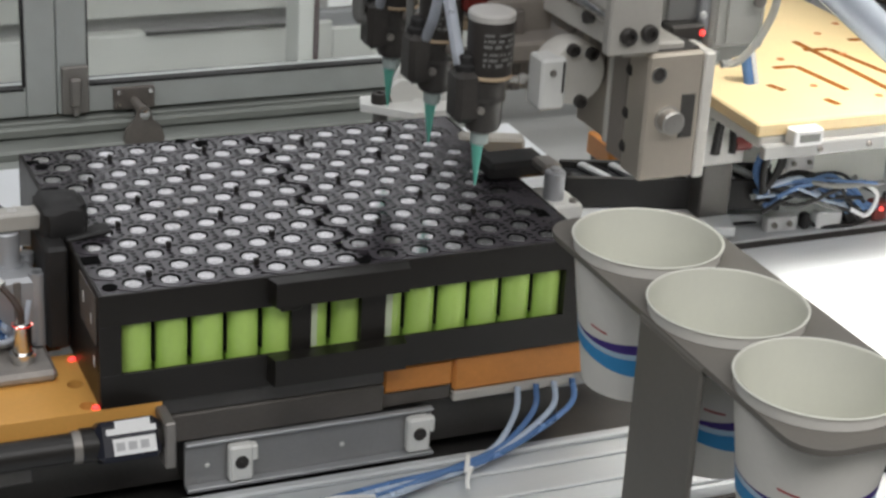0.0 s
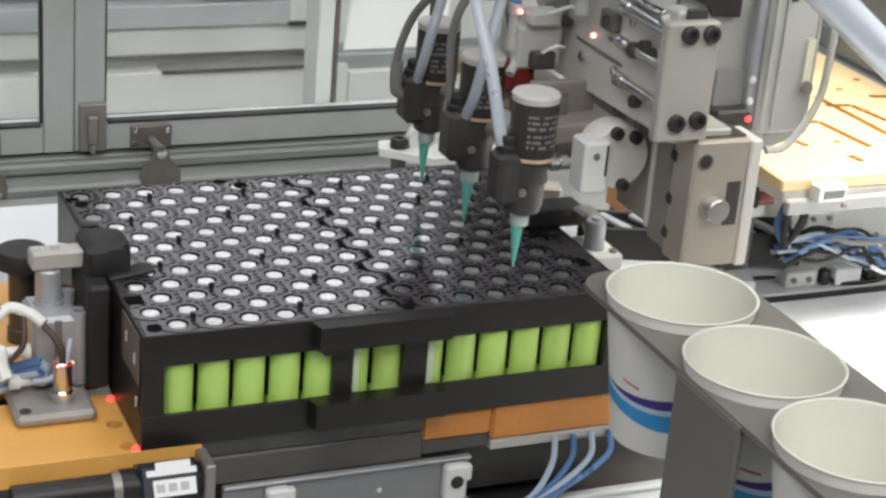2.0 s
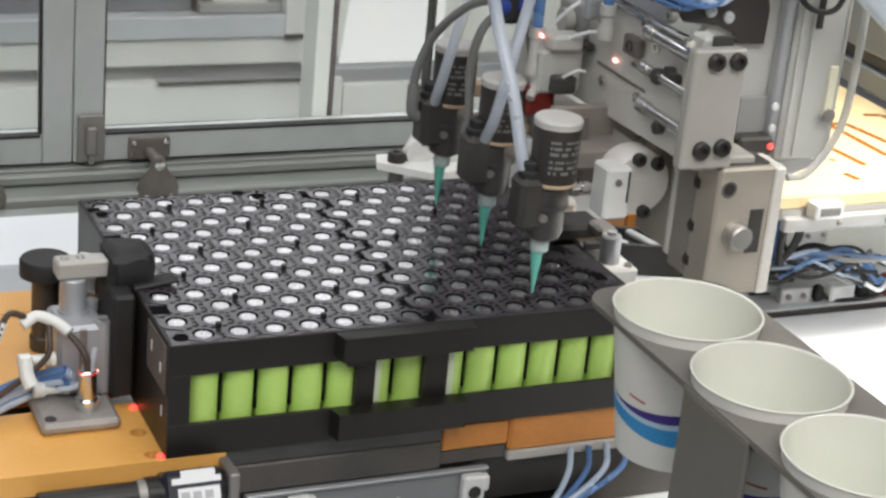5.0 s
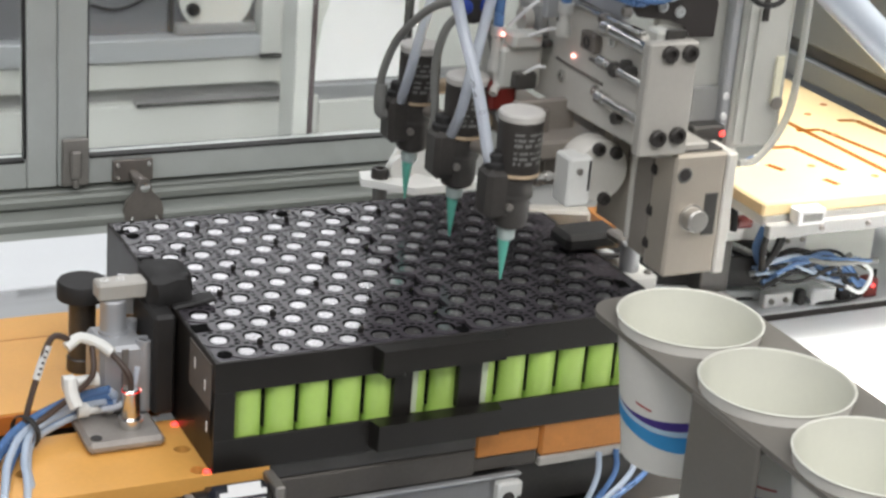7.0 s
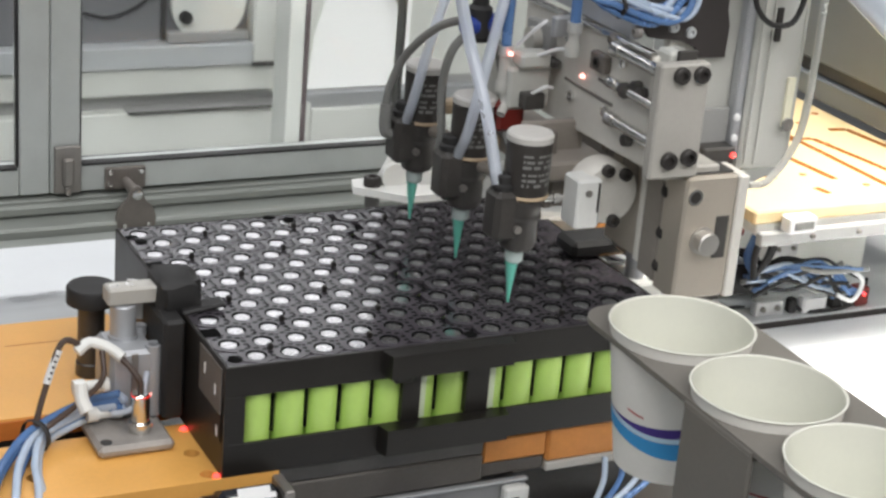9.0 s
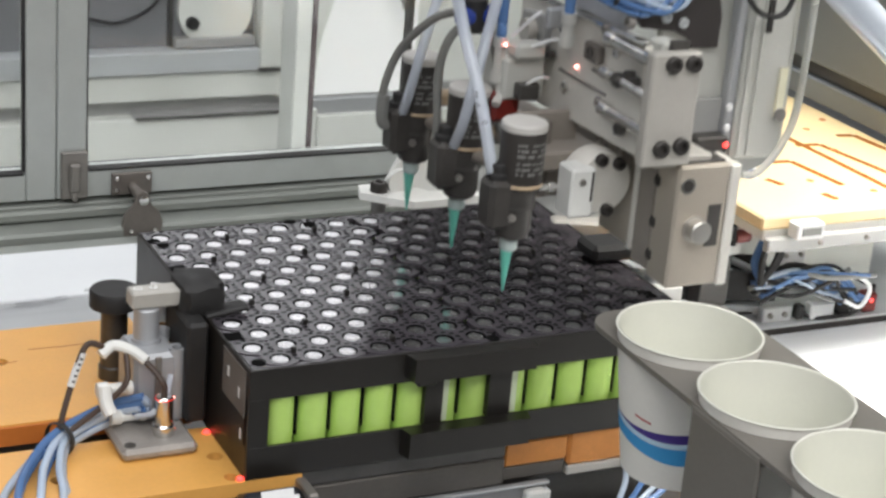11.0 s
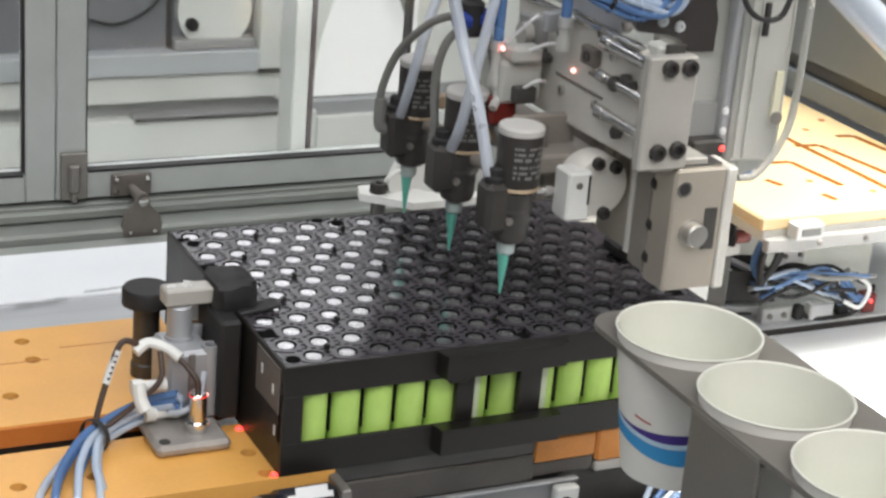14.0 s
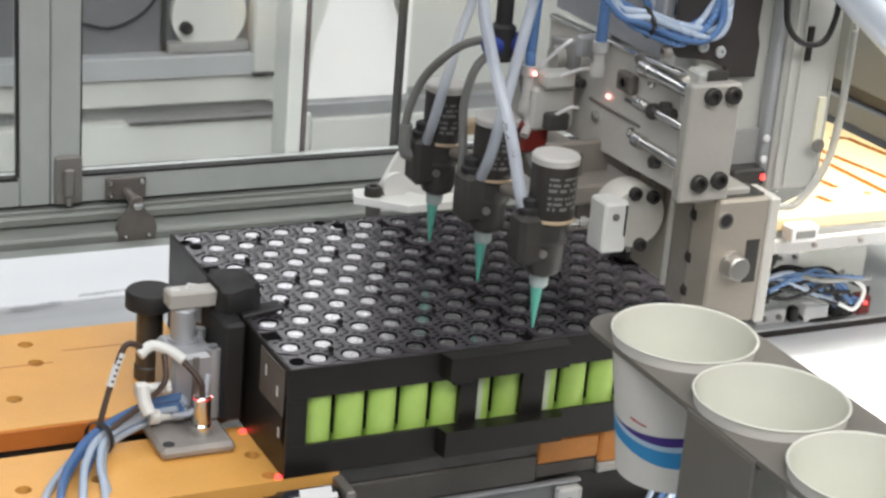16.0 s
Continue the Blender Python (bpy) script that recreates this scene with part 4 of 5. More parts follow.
def dispenser(head, y):
    """One glue dispenser: cartridge, valve, hub and needle, upright over its row."""
    x = 206.0
    c = part("cartridge", lathe((x + 4, y, 0), [(11.5, 78), (13.2, 80), (13.2, 113), (12.6, 114.5)], "z", 32), M["cartridge"], head, "black printed glue cartridge")
    part("cartridge_ring", lathe((x + 4, y, 0), [(13.3, 79.4), (13.5, 79.8), (13.5, 81.2), (13.3, 81.6)], "z", 32, caps=False), M["tan"], c, "tan ring")
    part("cartridge_lid", lathe((x + 4, y, 0), [(13.4, 112.6), (13.6, 116), (12.6, 117.2), (0.1, 117.6)], "z", 32, caps=False), M["hub_grey"], c, "pale grey lid")
    rnd = random.Random(int(y))
    for row, z in enumerate((106, 102.6, 99.2, 95, 91.6, 88.4)):
        a = -130.0
        while a < 10:
            w = rnd.uniform(5, 26)
            bm = bmesh.new()
            cols = []
            for k in range(5):
                q = radians(a + w * k / 4)
                cols.append([bm.verts.new((x + 4 + 13.35 * math.cos(q), y + 13.35 * math.sin(q), z + dz)) for dz in (-0.7, 0.7 + 0.25 * (row % 3))])
            for p, q in zip(cols, cols[1:]):
                bm.faces.new((p[0], q[0], q[1], p[1]))
            part("print_bar", bm, M["ink_grey"], c)
            a += w + rnd.uniform(2, 14)
    v = part("valve", lathe((x + 2, y, 0), [(6, 46), (9.5, 48), (11, 52), (11, 66), (12, 68), (12, 78)], "z", 24), M["valve_haze"], head, "black dispensing valve")
    part("valve_block", box(x - 18, x - 1, y - 9, y + 9, 54, 84, 3), M["valve_haze"], v)
    part("valve_cap", lathe((x - 10, y, 0), [(7, 84), (7, 87), (5.2, 88), (5.2, 92), (4.4, 93)], "z", 18), M["rubber"], v)
    part("valve_screw", lathe((x - 4, y - 9, 62), [(2.4, 0), (2.4, -2), (0.1, -2)], "y", 12, caps=False), M["hinge_grey"], v)
    part("valve_ring", lathe((x + 2, y, 0), [(12.4, 66.4), (12.4, 69)], "z", 24, caps=False), M["steel_dark"], v)
    part("hub", lathe((x + 1, y, 0), [(3.4, 38), (5.2, 39.5), (5.4, 46)], "z", 18), M["needle_hub"], head, "clear needle hub")
    part("needle", lathe((x, y, 0), [(0.55, 13), (0.9, 16), (3.6, 38.5)], "z", 16), M["needle"], head, "translucent green tapered needle")
    return c


# nickel plate colour lightened to make up for weak light from the left
M["plate_lit"] = mat("lit_nickel_plate", (0.76, 0.735, 0.68), 0.4, 0.1, vary=0.1, scale=22, bump=0.08)
# cartridge black lightened for the same haze
M["cartridge"] = mat("hazed_cartridge_black", (0.04, 0.035, 0.032), 0.35, vary=0.25, scale=40, bump=0.05)
M["hub_grey"] = mat("pale_lid", (0.60, 0.58, 0.55), 0.5, vary=0.08)


def dispensing_head():
    h = thing("dispensing_head", HEAD_AT, "triple glue dispensing head with black cartridges and green needles", "dispensing head")
    for y in (23, 94, 163):
        dispenser(h, y)
    # plates and guide rods
    part("cross_plate", turned(box(256, 266, -24, 125, 105.5, 169, 1.2), Matrix.Rotation(radians(-2), 3, "X"), (260, 50, 138)), M["plate_lit"], h, "nickel side plate, lightened for light from the left")
    for y, z in ((60, 124.5), (20, 127), (96, 122), (100, 150), (70, 158), (6, 160)):
        cap_screw(255.8, y, z, 3.2, h, "x", 2.4, M["steel"])
    for y, z, w in ((42, 132.5, 28), (4, 143, 28)):
        part("plate_slot", box(255.2, 256.2, y - w, y + w, z - 1.0, z + 1.0, 0.3), M["hinge_grey"], h)
    part("upper_plate", box(259, 266, 8, 126, 172, 236, 1.2), M["alu_z"], h, "grey upper side plate")
    part("plate_rim", turned(box(253.5, 258.5, -24, 122, 168.6, 171.6, 0.8), Matrix.Rotation(radians(-2), 3, "X"), (260, 50, 138)), M["steel"], h, "bright milled edge")
    for y, z in ((18, 170), (78, 166), (-6, 181)):
        part("rim_nut", lathe((252.6, y, z), [(3.6, 3), (3.6, 0), (2.4, -1.2), (1.6, -1.2), (1.5, 0.4), (0.1, 0.4)], "x", 14, caps=False), M["hinge_grey"], h)
    part("port_block", box(250, 255.4, 19, 35, 149, 160, 1), M["hinge_brown"], h, "taupe port block")
    part("port_hole", lathe((249.6, 27, 154.5), [(3.4, 0.6), (3.4, -0.4), (2.4, -0.4), (2.3, 0.4), (0.1, 0.4)], "x", 14, caps=False), M["steel_dark"], h)
    part("wire_clip", box(249, 255.4, 74, 92, 137, 142, 1.4), M["steel_dark"], h)
    for y, z in ((-14, 152), (-20, 150), (-10, 120)):
        part("adjust_nut", lathe((253, y, z), [(3.6, 2), (3.6, -3), (2, -3.4)], "x", 6), M["steel_dark"], h)
    f = part("front_plate", box(248, 279.5, -44, -36, 108, 173, 1.2), M["plate_tan"], h, "nickel plated front plate")
    for x, z in ((260.5, 167), (273.2, 167)):
        cap_screw(x, -44, z, 4.8, f, h=3.6)
    for x, z in ((259, 119), (271.5, 120)):
        cap_screw(x, -44, z, 4.9, f, h=3.6)
    for x, z, r in ((252, 167, 3.6), (251, 147.5, 2.6), (253, 126, 3.4)):
        part("guide_rod", lathe((x, 0, z), [(r, -36), (r, 4), (r + 0.8, 4), (r + 0.8, 12)], "y", 18), M["steel"], h, "polished guide rod")
    part("rod_nut", lathe((251, 0, 147.5), [(4.6, -8), (4.6, -3)], "y", 6), M["steel_dark"], h)
    part("white_box", box(260, 270, -32, -18, 160, 176, 1.5), M["panel_grey"], h)
    part("dark_slot", box(264, 276, -35, -32.2, 168, 177.5, 0.5), M["steel_dark"], h)
    # lower block with thumb bolt
    part("side_plate", box(279, 284, 1.2, 44, 40, 104, 1), M["plate_tan2"], h, "champagne coloured side plate")
    part("side_plate_edge", box(276.5, 279.3, 1.2, 6, 40, 104, 0.5), M["plate_lit"], h)
    part("neck", box(276.5, 292, -18, 1, 35, 104, 1.5), M["tan_grey"], h)
    for z in (91, 66, 46):
        cap_screw(279, -18, z, 4.4, h)
    b = part("lower_block", box(276, 310.5, -41, -18.3, 32.3, 106, 1.5), M["plate_tan2"], h, "champagne coloured lower block")
    part("block_top", box(279, 309, -37, -20, 106.2, 107.4, 0.5), M["steel_dark"], b)
    part("slot_rim", lathe((282.5, -41, 94.6), [(4.7, 0), (4.7, -0.8), (3.5, -0.8), (3.4, 0.2)], "y", 18, caps=False), M["steel"], b)
    part("slot_hole", lathe((282.5, -41.2, 94.6), [(3.4, 0), (3.4, -0.3), (0.1, -0.3)], "y", 18, caps=False), M["screw"], b)
    part("notch", box(298.4, 307, -41.6, -40.6, 56.6, 82, 0.3), M["steel_dark"], b)
    part("notch", box(294, 300.5, -41.6, -40.6, 63, 71.4, 0.3), M["steel_dark"], b)
    part("thumb_bolt", lathe((290.5, -41, 68.2), [(8, 0), (8, -1.2), (6.9, -1.4), (6.9, -7.5), (6, -8.5), (0.1, -8.7)], "y", 28, caps=False), M["bolt"], b, "round steel bolt head")
    part("side_strip", box(311, 318, -41, -16, 31, 105, 1), M["plate_lit"], h, "pale side strip")
    # added filler for the shadow under the cross plate; hides the fixture plate behind
    part("motor_block", box(284.3, 300, 20, 120, 66, 108, 2), M["tan_grey"], h, "dark filler block in place of the shadow under the side plate")
    part("motor_cap", box(270, 290, 14, 19.7, 72, 104, 1.5), M["tan_grey"], h)
    for y, z in ((34, 100), (70, 100), (100, 92), (52, 78)):
        cap_screw(267.8, y, z, 3, h, "x", 2, M["hinge_grey"])
    part("tie_plate", box(262, 300, -36, 20, 104, 111, 1), M["plate_tan"], h)
    part("rear_plate", box(222, 262, 52, 58, 58, 112, 1), M["tan_grey"], h, "taupe rear plate")
    part("rear_post", box(236, 242, 46, 51.7, 60, 108, 0.8), M["hinge_brown"], h)
    for z in (68, 100):
        cap_screw(230, 52, z, 2.8, h)
    # clamp beside the front cartridge
    part("clamp_block", box(234, 250, 4, 22, 62, 92, 1.5), M["white_plastic"], h, "white clamp block")
    part("clamp_slit", box(247, 248.2, 3.4, 4.2, 72, 90, 0.2), M["screw"], h)
    part("clamp_screw", lathe((241, 4, 84), [(2, 0), (2, -1), (0.1, -1)], "y", 12, caps=False), M["hinge_grey"], h)
    part("clamp_pin", lathe((222, 22, 76), [(2.2, 0), (2.2, 6), (3.4, 6), (3.4, 10), (2, 10), (2, 14)], "x", 12), M["steel"], h)
    part("clamp_disc", lathe((259, 18, 80), [(17.5, -8), (18.5, -6), (18.5, 10), (17.5, 12)], "y", 36), M["plate_lit"], h, "round aluminium flange")
    for dx, dz in ((-4, 15), (8, 12), (3, -16)):
        cap_screw(259 + dx, 10, 80 + dz, 3.8, h)
    part("clamp_bridge", box(226, 270, 30, 150, 82, 94, 1.5), M["tan_grey"], h)
    for y in (94, 163):
        part("cartridge_clip", box(218, 240, y - 6, y + 6, 84, 92, 1.5), M["tan"], h)
        part("glue_pipe", tube([(212, y - 12, 76), (214, y - 28, 77), (212, y - 46, 73), (208, y - 58, 72)], 4), M["tan_grey"], h)
    # column, panels
    part("column", box(338, 372, 0, 40, 92, 420, 2), M["panel_grey"], h, "grey upright column")
    part("column_edge", box(332, 337.7, 2, 34, 100, 420, 1), M["alu_z"], h)
    for xa, xb in ((340.5, 343), (347.5, 348.8), (370, 371.6)):
        part("column_rib", box(xa, xb, -1.4, -0.2, 96, 419, 0.3), M["panel_grey"], h)
    part("column_groove", box(350, 354, -1.5, 0.5, 170, 190, 0.4), M["screw"], h)
    part("column_strip", box(364, 369.5, -1.8, 0.4, 118, 148, 0.2), M["strip_yellow"], h, "pale yellow strip")
    part("column_foot", turned(box(336, 376, 2, 30, 84, 96, 2), Matrix.Rotation(radians(-18), 3, "Y"), (356, 16, 90)), M["hose_clear2"], h)
    part("clear_guard", tube([(378, -4, 300), (379, -4, 190), (378, -4, 128), (372, -4, 104), (358, -4, 86), (345, -4, 84)], 2.3), M["hose_clear2"], h, "clear bent plastic guard edge")
    part("guard_rivet", lathe((364, -6, 121), [(4, 0), (4, -1.5), (0.1, -2)], "y", 14, caps=False), M["hinge_grey"], h)
    part("back_panel", box(282, 332, 4, 10, 104, 420, 1), M["panel_grey"], h, "pale grey back panel")
    part("rail_strip", box(327, 331.6, -4, 3.6, 108, 420, 1), M["alu_z"], h)
    part("sensor_box", box(306, 328, -10, 3.6, 100, 111, 1.2), M["steel_dark"], h)
    part("sensor_light", lathe((326, -10, 106), [(1.8, 0), (1.5, -1.2), (0.1, -1.8)], "y", 14, caps=False), M["led"], h, "red indicator light")
    part("sensor_arm", turned(box(284, 322, -20, -8, 98, 103, 1), Matrix.Rotation(radians(28), 3, "Y"), (303, -14, 100)), M["plate_tan"], h)
    bp = prism([(263, 215), (263, 180), (266, 175.5), (287, 173), (298, 168), (301, 162.5), (318, 162), (318.5, 181), (316, 190), (317, 215)], -3, 0)
    bp = turned(bp, Matrix.Rotation(radians(90), 3, "X"))
    part("black_bracket", bp, M["bracket_black"], h, "black painted bracket plate")
    for x, z in ((281, 181.3), (292.5, 177.7)):
        part("bracket_screw", lathe((x, -0.2, z), [(3.4, 0), (3.2, -1.5), (1.4, -1.8), (1.2, -0.8), (0.1, -0.8)], "y", 14, caps=False), M["alu_pale"], h)
    part("cable_loop", tube([(323, -12, 210), (327, -12, 194), (338, -12, 184), (352, -12, 184), (358, -12, 196), (359, -12, 212)], 1.7), M["rubber"], h)
    for k in range(7):
        q = radians(51 * k)
        du, dv = 5.5 * math.cos(q), 4.5 * math.sin(q)
        way = [(212 + du, -4 + dv, 216 + dv), (222, -5 + dv, 206 + dv), (236 + du, -6 + dv, 199 + du * 0.6), (258, -7 + dv, 191 + du), (277 + du, -6 + dv, 192 + dv), (287 + du, -4 + dv, 202 + dv), (291 + dv, -2, 222)]
        part("draped_hose", tube(way, 1.9), M["hose_blue"] if k % 3 else M["hose_pale"], h, "thin draped air hose")
    part("hose_tie", tube([(240, -14, 198), (239, -6, 205), (240, 2, 199), (241, -5, 190), (240, -14, 197)], 1.3), M["rubber"], h)
    part("lower_panel", box(309, 327.5, 0.5, 3.7, 104, 131.5, 0.6), M["grey_paint"], h, "grey cover plate")
    for z in (127, 114.5):
        part("panel_screw", lathe((329, -4.2, z), [(2.4, 0), (2.2, -1.2), (0.1, -1.6)], "y", 12, caps=False), M["label_white"], h)
    # hoses and fittings
    part("clear_hose", tube([(193, 23, 84), (191.7, 26, 93), (189, 40, 126), (184, 60, 164), (178, 66, 200), (176, 68, 260)], 3.6), M["hose_clear"], h, "clear flexible glue hose")
    part("clear_hose", tube([(198, 87, 82), (199.5, 80, 98), (203, 76, 126), (216, 80, 179), (219, 82, 188), (233, 84, 250)], 3.3), M["hose_clear"], h, "clear flexible glue hose")
    part("clear_hose", tube([(195, 156, 82), (195.5, 149, 98), (198, 145, 118), (208, 148, 152), (216, 150, 172), (236, 150, 240)], 3.2), M["hose_clear"], h, "clear flexible glue hose")
    part("grey_hose", tube([(184, 163, 72), (184, 163, 84), (184, 162, 100), (188, 150, 126), (194, 120, 152), (203, 98, 163)], 2.6), M["hose_grey"], h)
    part("hose_elbow", tube([(184, 163, 92), (184, 163, 76), (188, 163, 72), (196, 163, 71)], 4), M["hose_grey"], h)
    part("grey_hose", tube([(196, 110, 74), (197, 110, 90), (195, 110, 119), (196, 102, 143), (204, 98, 155)], 2.6), M["hose_grey"], h)
    part("grey_hose", tube([(213, 95, 160), (219, 95, 154), (225, 90, 127), (226, 86, 100), (224, 60, 84)], 2.6), M["hose_grey"], h)
    g = part("manifold", lathe((209, 96, 0), [(6, 150), (6, 152), (7.5, 153), (7.5, 170), (5, 172), (5, 250)], "z", 18), M["rubber"], h, "black and blue hose manifold")
    for dx, a in ((-7, 160), (7, 161)):
        part("manifold_port", lathe((209 + dx, 94, a), [(4.8, -5), (5.8, -4), (5.8, 4), (4.8, 5)], "x", 14), M["blue_plastic"], g, "blue push-in port")
    part("red_body", box(218, 236, 78, 92, 98, 116, 2), M["red_plastic"], h, "dark red plastic body")
    for x, y, z0, z1 in ((222, 84, 122, 150), (247, 50, 152, 172)):
        part("air_fitting", lathe((x, y, 0), [(4.6, z0), (4.6, z0 + 6), (3.4, z0 + 8), (3.4, z1 - 7), (4.6, z1 - 6), (4.6, z1)], "z", 16), M["fitting"], h, "cloudy air fitting")
        part("air_hose", tube([(x, y, z1 - 4), (x, y, z1 + 20), (x + 4, y + 4, z1 + 60), (x + 20, y + 20, 300)], 3.2), M["hose_blue"], h, "blue air hose")
        if z0 < 140:
            part("fitting_elbow", tube([(x, y, z0 + 4), (x + 1, y - 3, z0 - 6), (x - 4, y - 8, z0 - 12)], 2.8), M["fitting"], h)
    for x, y, z, m in ((222, 77, 146.5, "led_white"), (255, 49, 139.5, "led_white")):
        part("indicator", lathe((x, y, z), [(1.3, 1), (1.0, -1.0), (0.1, -1.2)], "y", 10, caps=False), M[m], h, "glowing red indicator")
    part("cylinder_port", box(270, 279, 40, 56, 142, 152, 1), M["tan_grey"], h)
    part("valve_block_pale", box(222, 250, 76, 104, 112, 138, 2), M["panel_grey"], h, "pale grey solenoid block")
    part("valve_block_pale", box(226, 246, 70, 84, 138.3, 148, 2), M["panel_grey"], h, "pale solenoid cap")
    part("dark_connector", box(229, 243, 68, 76, 114, 124, 1), M["steel_dark"], h)
    for a, b in (((232, 74, 120), (246, 66, 128)), ((236, 72, 146), (254, 62, 150)), ((228, 82, 150), (240, 70, 168))):
        mid = (Vector(a) + Vector(b)) / 2 + Vector((0, -6, 5))
        part("signal_wire", tube([a, mid, b], 1.1, 8), M["label_white"], h)
    part("side_boss", lathe((243.2, 96, 150), [(7, 0), (7, 6), (5, 7)], "x", 18), M["plate_tan"], h)
    part("mount_foot", turned(box(250, 256, 84, 112, 140, 160, 1), Matrix.Rotation(radians(-5), 3, "X"), (253, 98, 150)), M["grey_paint"], h)
    for k in range(5):
        part("hose_loop", tube([(250 + 3 * k, 22, 215), (262 + 3 * k, 20 - k, 190 + k), (278 + 2 * k, 18 - k, 184 + 1.5 * k), (294 + k, 20, 192 + k), (300, 24, 215)], 2.4), M["hose_blue"] if k % 2 == 0 else M["hose_clear"], h)
    part("top_rail", turned(box(240, 330, 60, 66, 160, 172, 1), Matrix.Rotation(radians(0), 3, "Z")), M["alu"], h)
    part("carriage", box(250, 376, 12, 110, 340, 420, 2), M["alu_y"], h, "aluminium carriage of the cross slide")
    return h


M["plate_tan2"] = mat("champagne_anodised", (0.50, 0.45, 0.38), 0.4, 0.35, vary=0.06, scale=25, bump=0.06)
M["bolt"] = mat("satin_steel", (0.55, 0.53, 0.50), 0.4, 0.9, vary=0.08)
M["tan_grey"] = mat("taupe_plastic", (0.28, 0.25, 0.22), 0.45, vary=0.15)
M["strip_yellow"] = mat("cream_strip", (0.88, 0.85, 0.66), 0.5)
M["panel_grey"] = mat("pale_grey_panel", (0.58, 0.58, 0.54), 0.45, 0.1, vary=0.06, scale=10)
M["bracket_black"] = mat("brown_black_paint", (0.045, 0.038, 0.036), 0.45, vary=0.15)
M["hose_clear2"] = mat("clear_plastic", (0.70, 0.71, 0.68), 0.25, vary=0.05, clear=0.5)
HEAD = dispensing_head()

slide = thing("cross_slide", (310, 0, 430), "aluminium cross slide beam over the line", "beam", kind="structure")
part("beam", box(255, 370, -260, 680, 421, 470, 2), M["alu_y"], slide)
part("leg", box(780, 840, 620.5, 680, -145, 470, 2), M["alu_z"], slide)
part("tie", box(255, 840, 620.4, 680, 471, 500, 2), M["alu"], slide)
part("leg", box(560, 600, -252, -212, -145, 470, 2), M["alu_z"], slide)
part("tie", box(370.4, 600, -252, -212, 421, 470, 2), M["alu"], slide)


# ---- beyond the pack: cable carrier, wiring, fixture plate, beams ----
def along(x0, y0, x1, y1, z0, z1, w):
    d = Vector((x1 - x0, y1 - y0, 0))
    a = math.atan2(d.y, d.x)
    bm = box(0, d.length, -w / 2, w / 2, z0, z1, 1)
    turned(bm, Matrix.Rotation(a, 3, "Z"))
    bmesh.ops.translate(bm, verts=bm.verts, vec=(x0, y0, 0))
    return bm


car = thing("cable_carrier", (440, 190, -145), "black segmented cable carrier", "cable carrier")
CAR_A, CAR_B = Vector((374, 235)), Vector((526, 187))
AX = (CAR_B - CAR_A).normalized()
ACROSS = Vector((-AX.y, AX.x))
for side in (-1, 1):
    a, b = CAR_A + ACROSS * 16.6 * side, CAR_B + ACROSS * 16.6 * side
    part("side_plate", along(a.x, a.y, b.x, b.y, -84, -60, 3), M["rubber"], car)
part("lid", along(CAR_A.x, CAR_A.y, CAR_B.x, CAR_B.y, -68, -65, 29.8), M["gloss_black"], car, "glossy black lid")
for k in range(1, 7):
    q0 = CAR_A.lerp(CAR_B, (k + 0.4) / 7) - ACROSS * 14.0
    q1 = q0 + ACROSS * 28.0 - AX * 17
    part("crossbar", along(q0.x, q0.y, q1.x, q1.y, -64.8, -60.5, 6.5), M["alu"], car, "slanting pale crossbar")
tray_at = -ACROSS * 17
part("tray", along(CAR_A.x + tray_at.x, CAR_A.y + tray_at.y, CAR_B.x - 40 * AX.x + tray_at.x, CAR_B.y - 40 * AX.y + tray_at.y, -92, -84.3, 66), M["alu_pale"], car, "aluminium channel")
part("tray_foot", along(CAR_A.x, CAR_A.y, CAR_B.x, CAR_B.y, -145, -92.3, 12), M["alu_pale"], car)

stop = thing("stop_block", (438, 300, -145), "orange bakelite stop block on a dark pedestal", "block")
part("block", box(430, 447, 268, 306, -80, -62, 1.5), M["orange_block"], stop)
part("pedestal", box(432, 445, 272, 302, -145, -80.3, 1), M["steel_dark"], stop)

sm = thing("slide_module", (470, 170, -145), "grey aluminium slide module with a raised back", "slide module")
part("base", box(431, 900, 160, 300, -145, -100, 1), M["alu_pale"], sm)
part("cover_line", tube([(440, 188, -99), (490, 187.5, -98.6), (526, 185, -98.6)], 1.2), M["rubber"], sm)
part("edge_strip", box(431, 900, 158.7, 159.9, -112, -101, 0), M["screw"], sm)
part("back", box(486, 650, 222, 238, -100, -20, 1.5), M["white_paint"], sm)
part("back_lip", box(486, 650, 216, 221.7, -30, -22, 1), M["alu"], sm)
part("screw_plate", box(556, 580, 218, 221.7, -76, -62, 0.8), M["alu_y"], sm)
for x in (561, 575):
    cap_screw(x, 218, -69, 2, sm, material=M["hinge_grey"])
part("dog_bracket", box(510, 536, 168, 176, -100, -88, 1), M["alu_y"], sm)
for x in (516, 529):
    cap_screw(x, 168, -94, 2.2, sm, material=M["hinge_grey"])
part("dog_switch", box(540, 547, 166, 174, -100, -88, 1.5), M["rubber"], sm, "black limit switch")

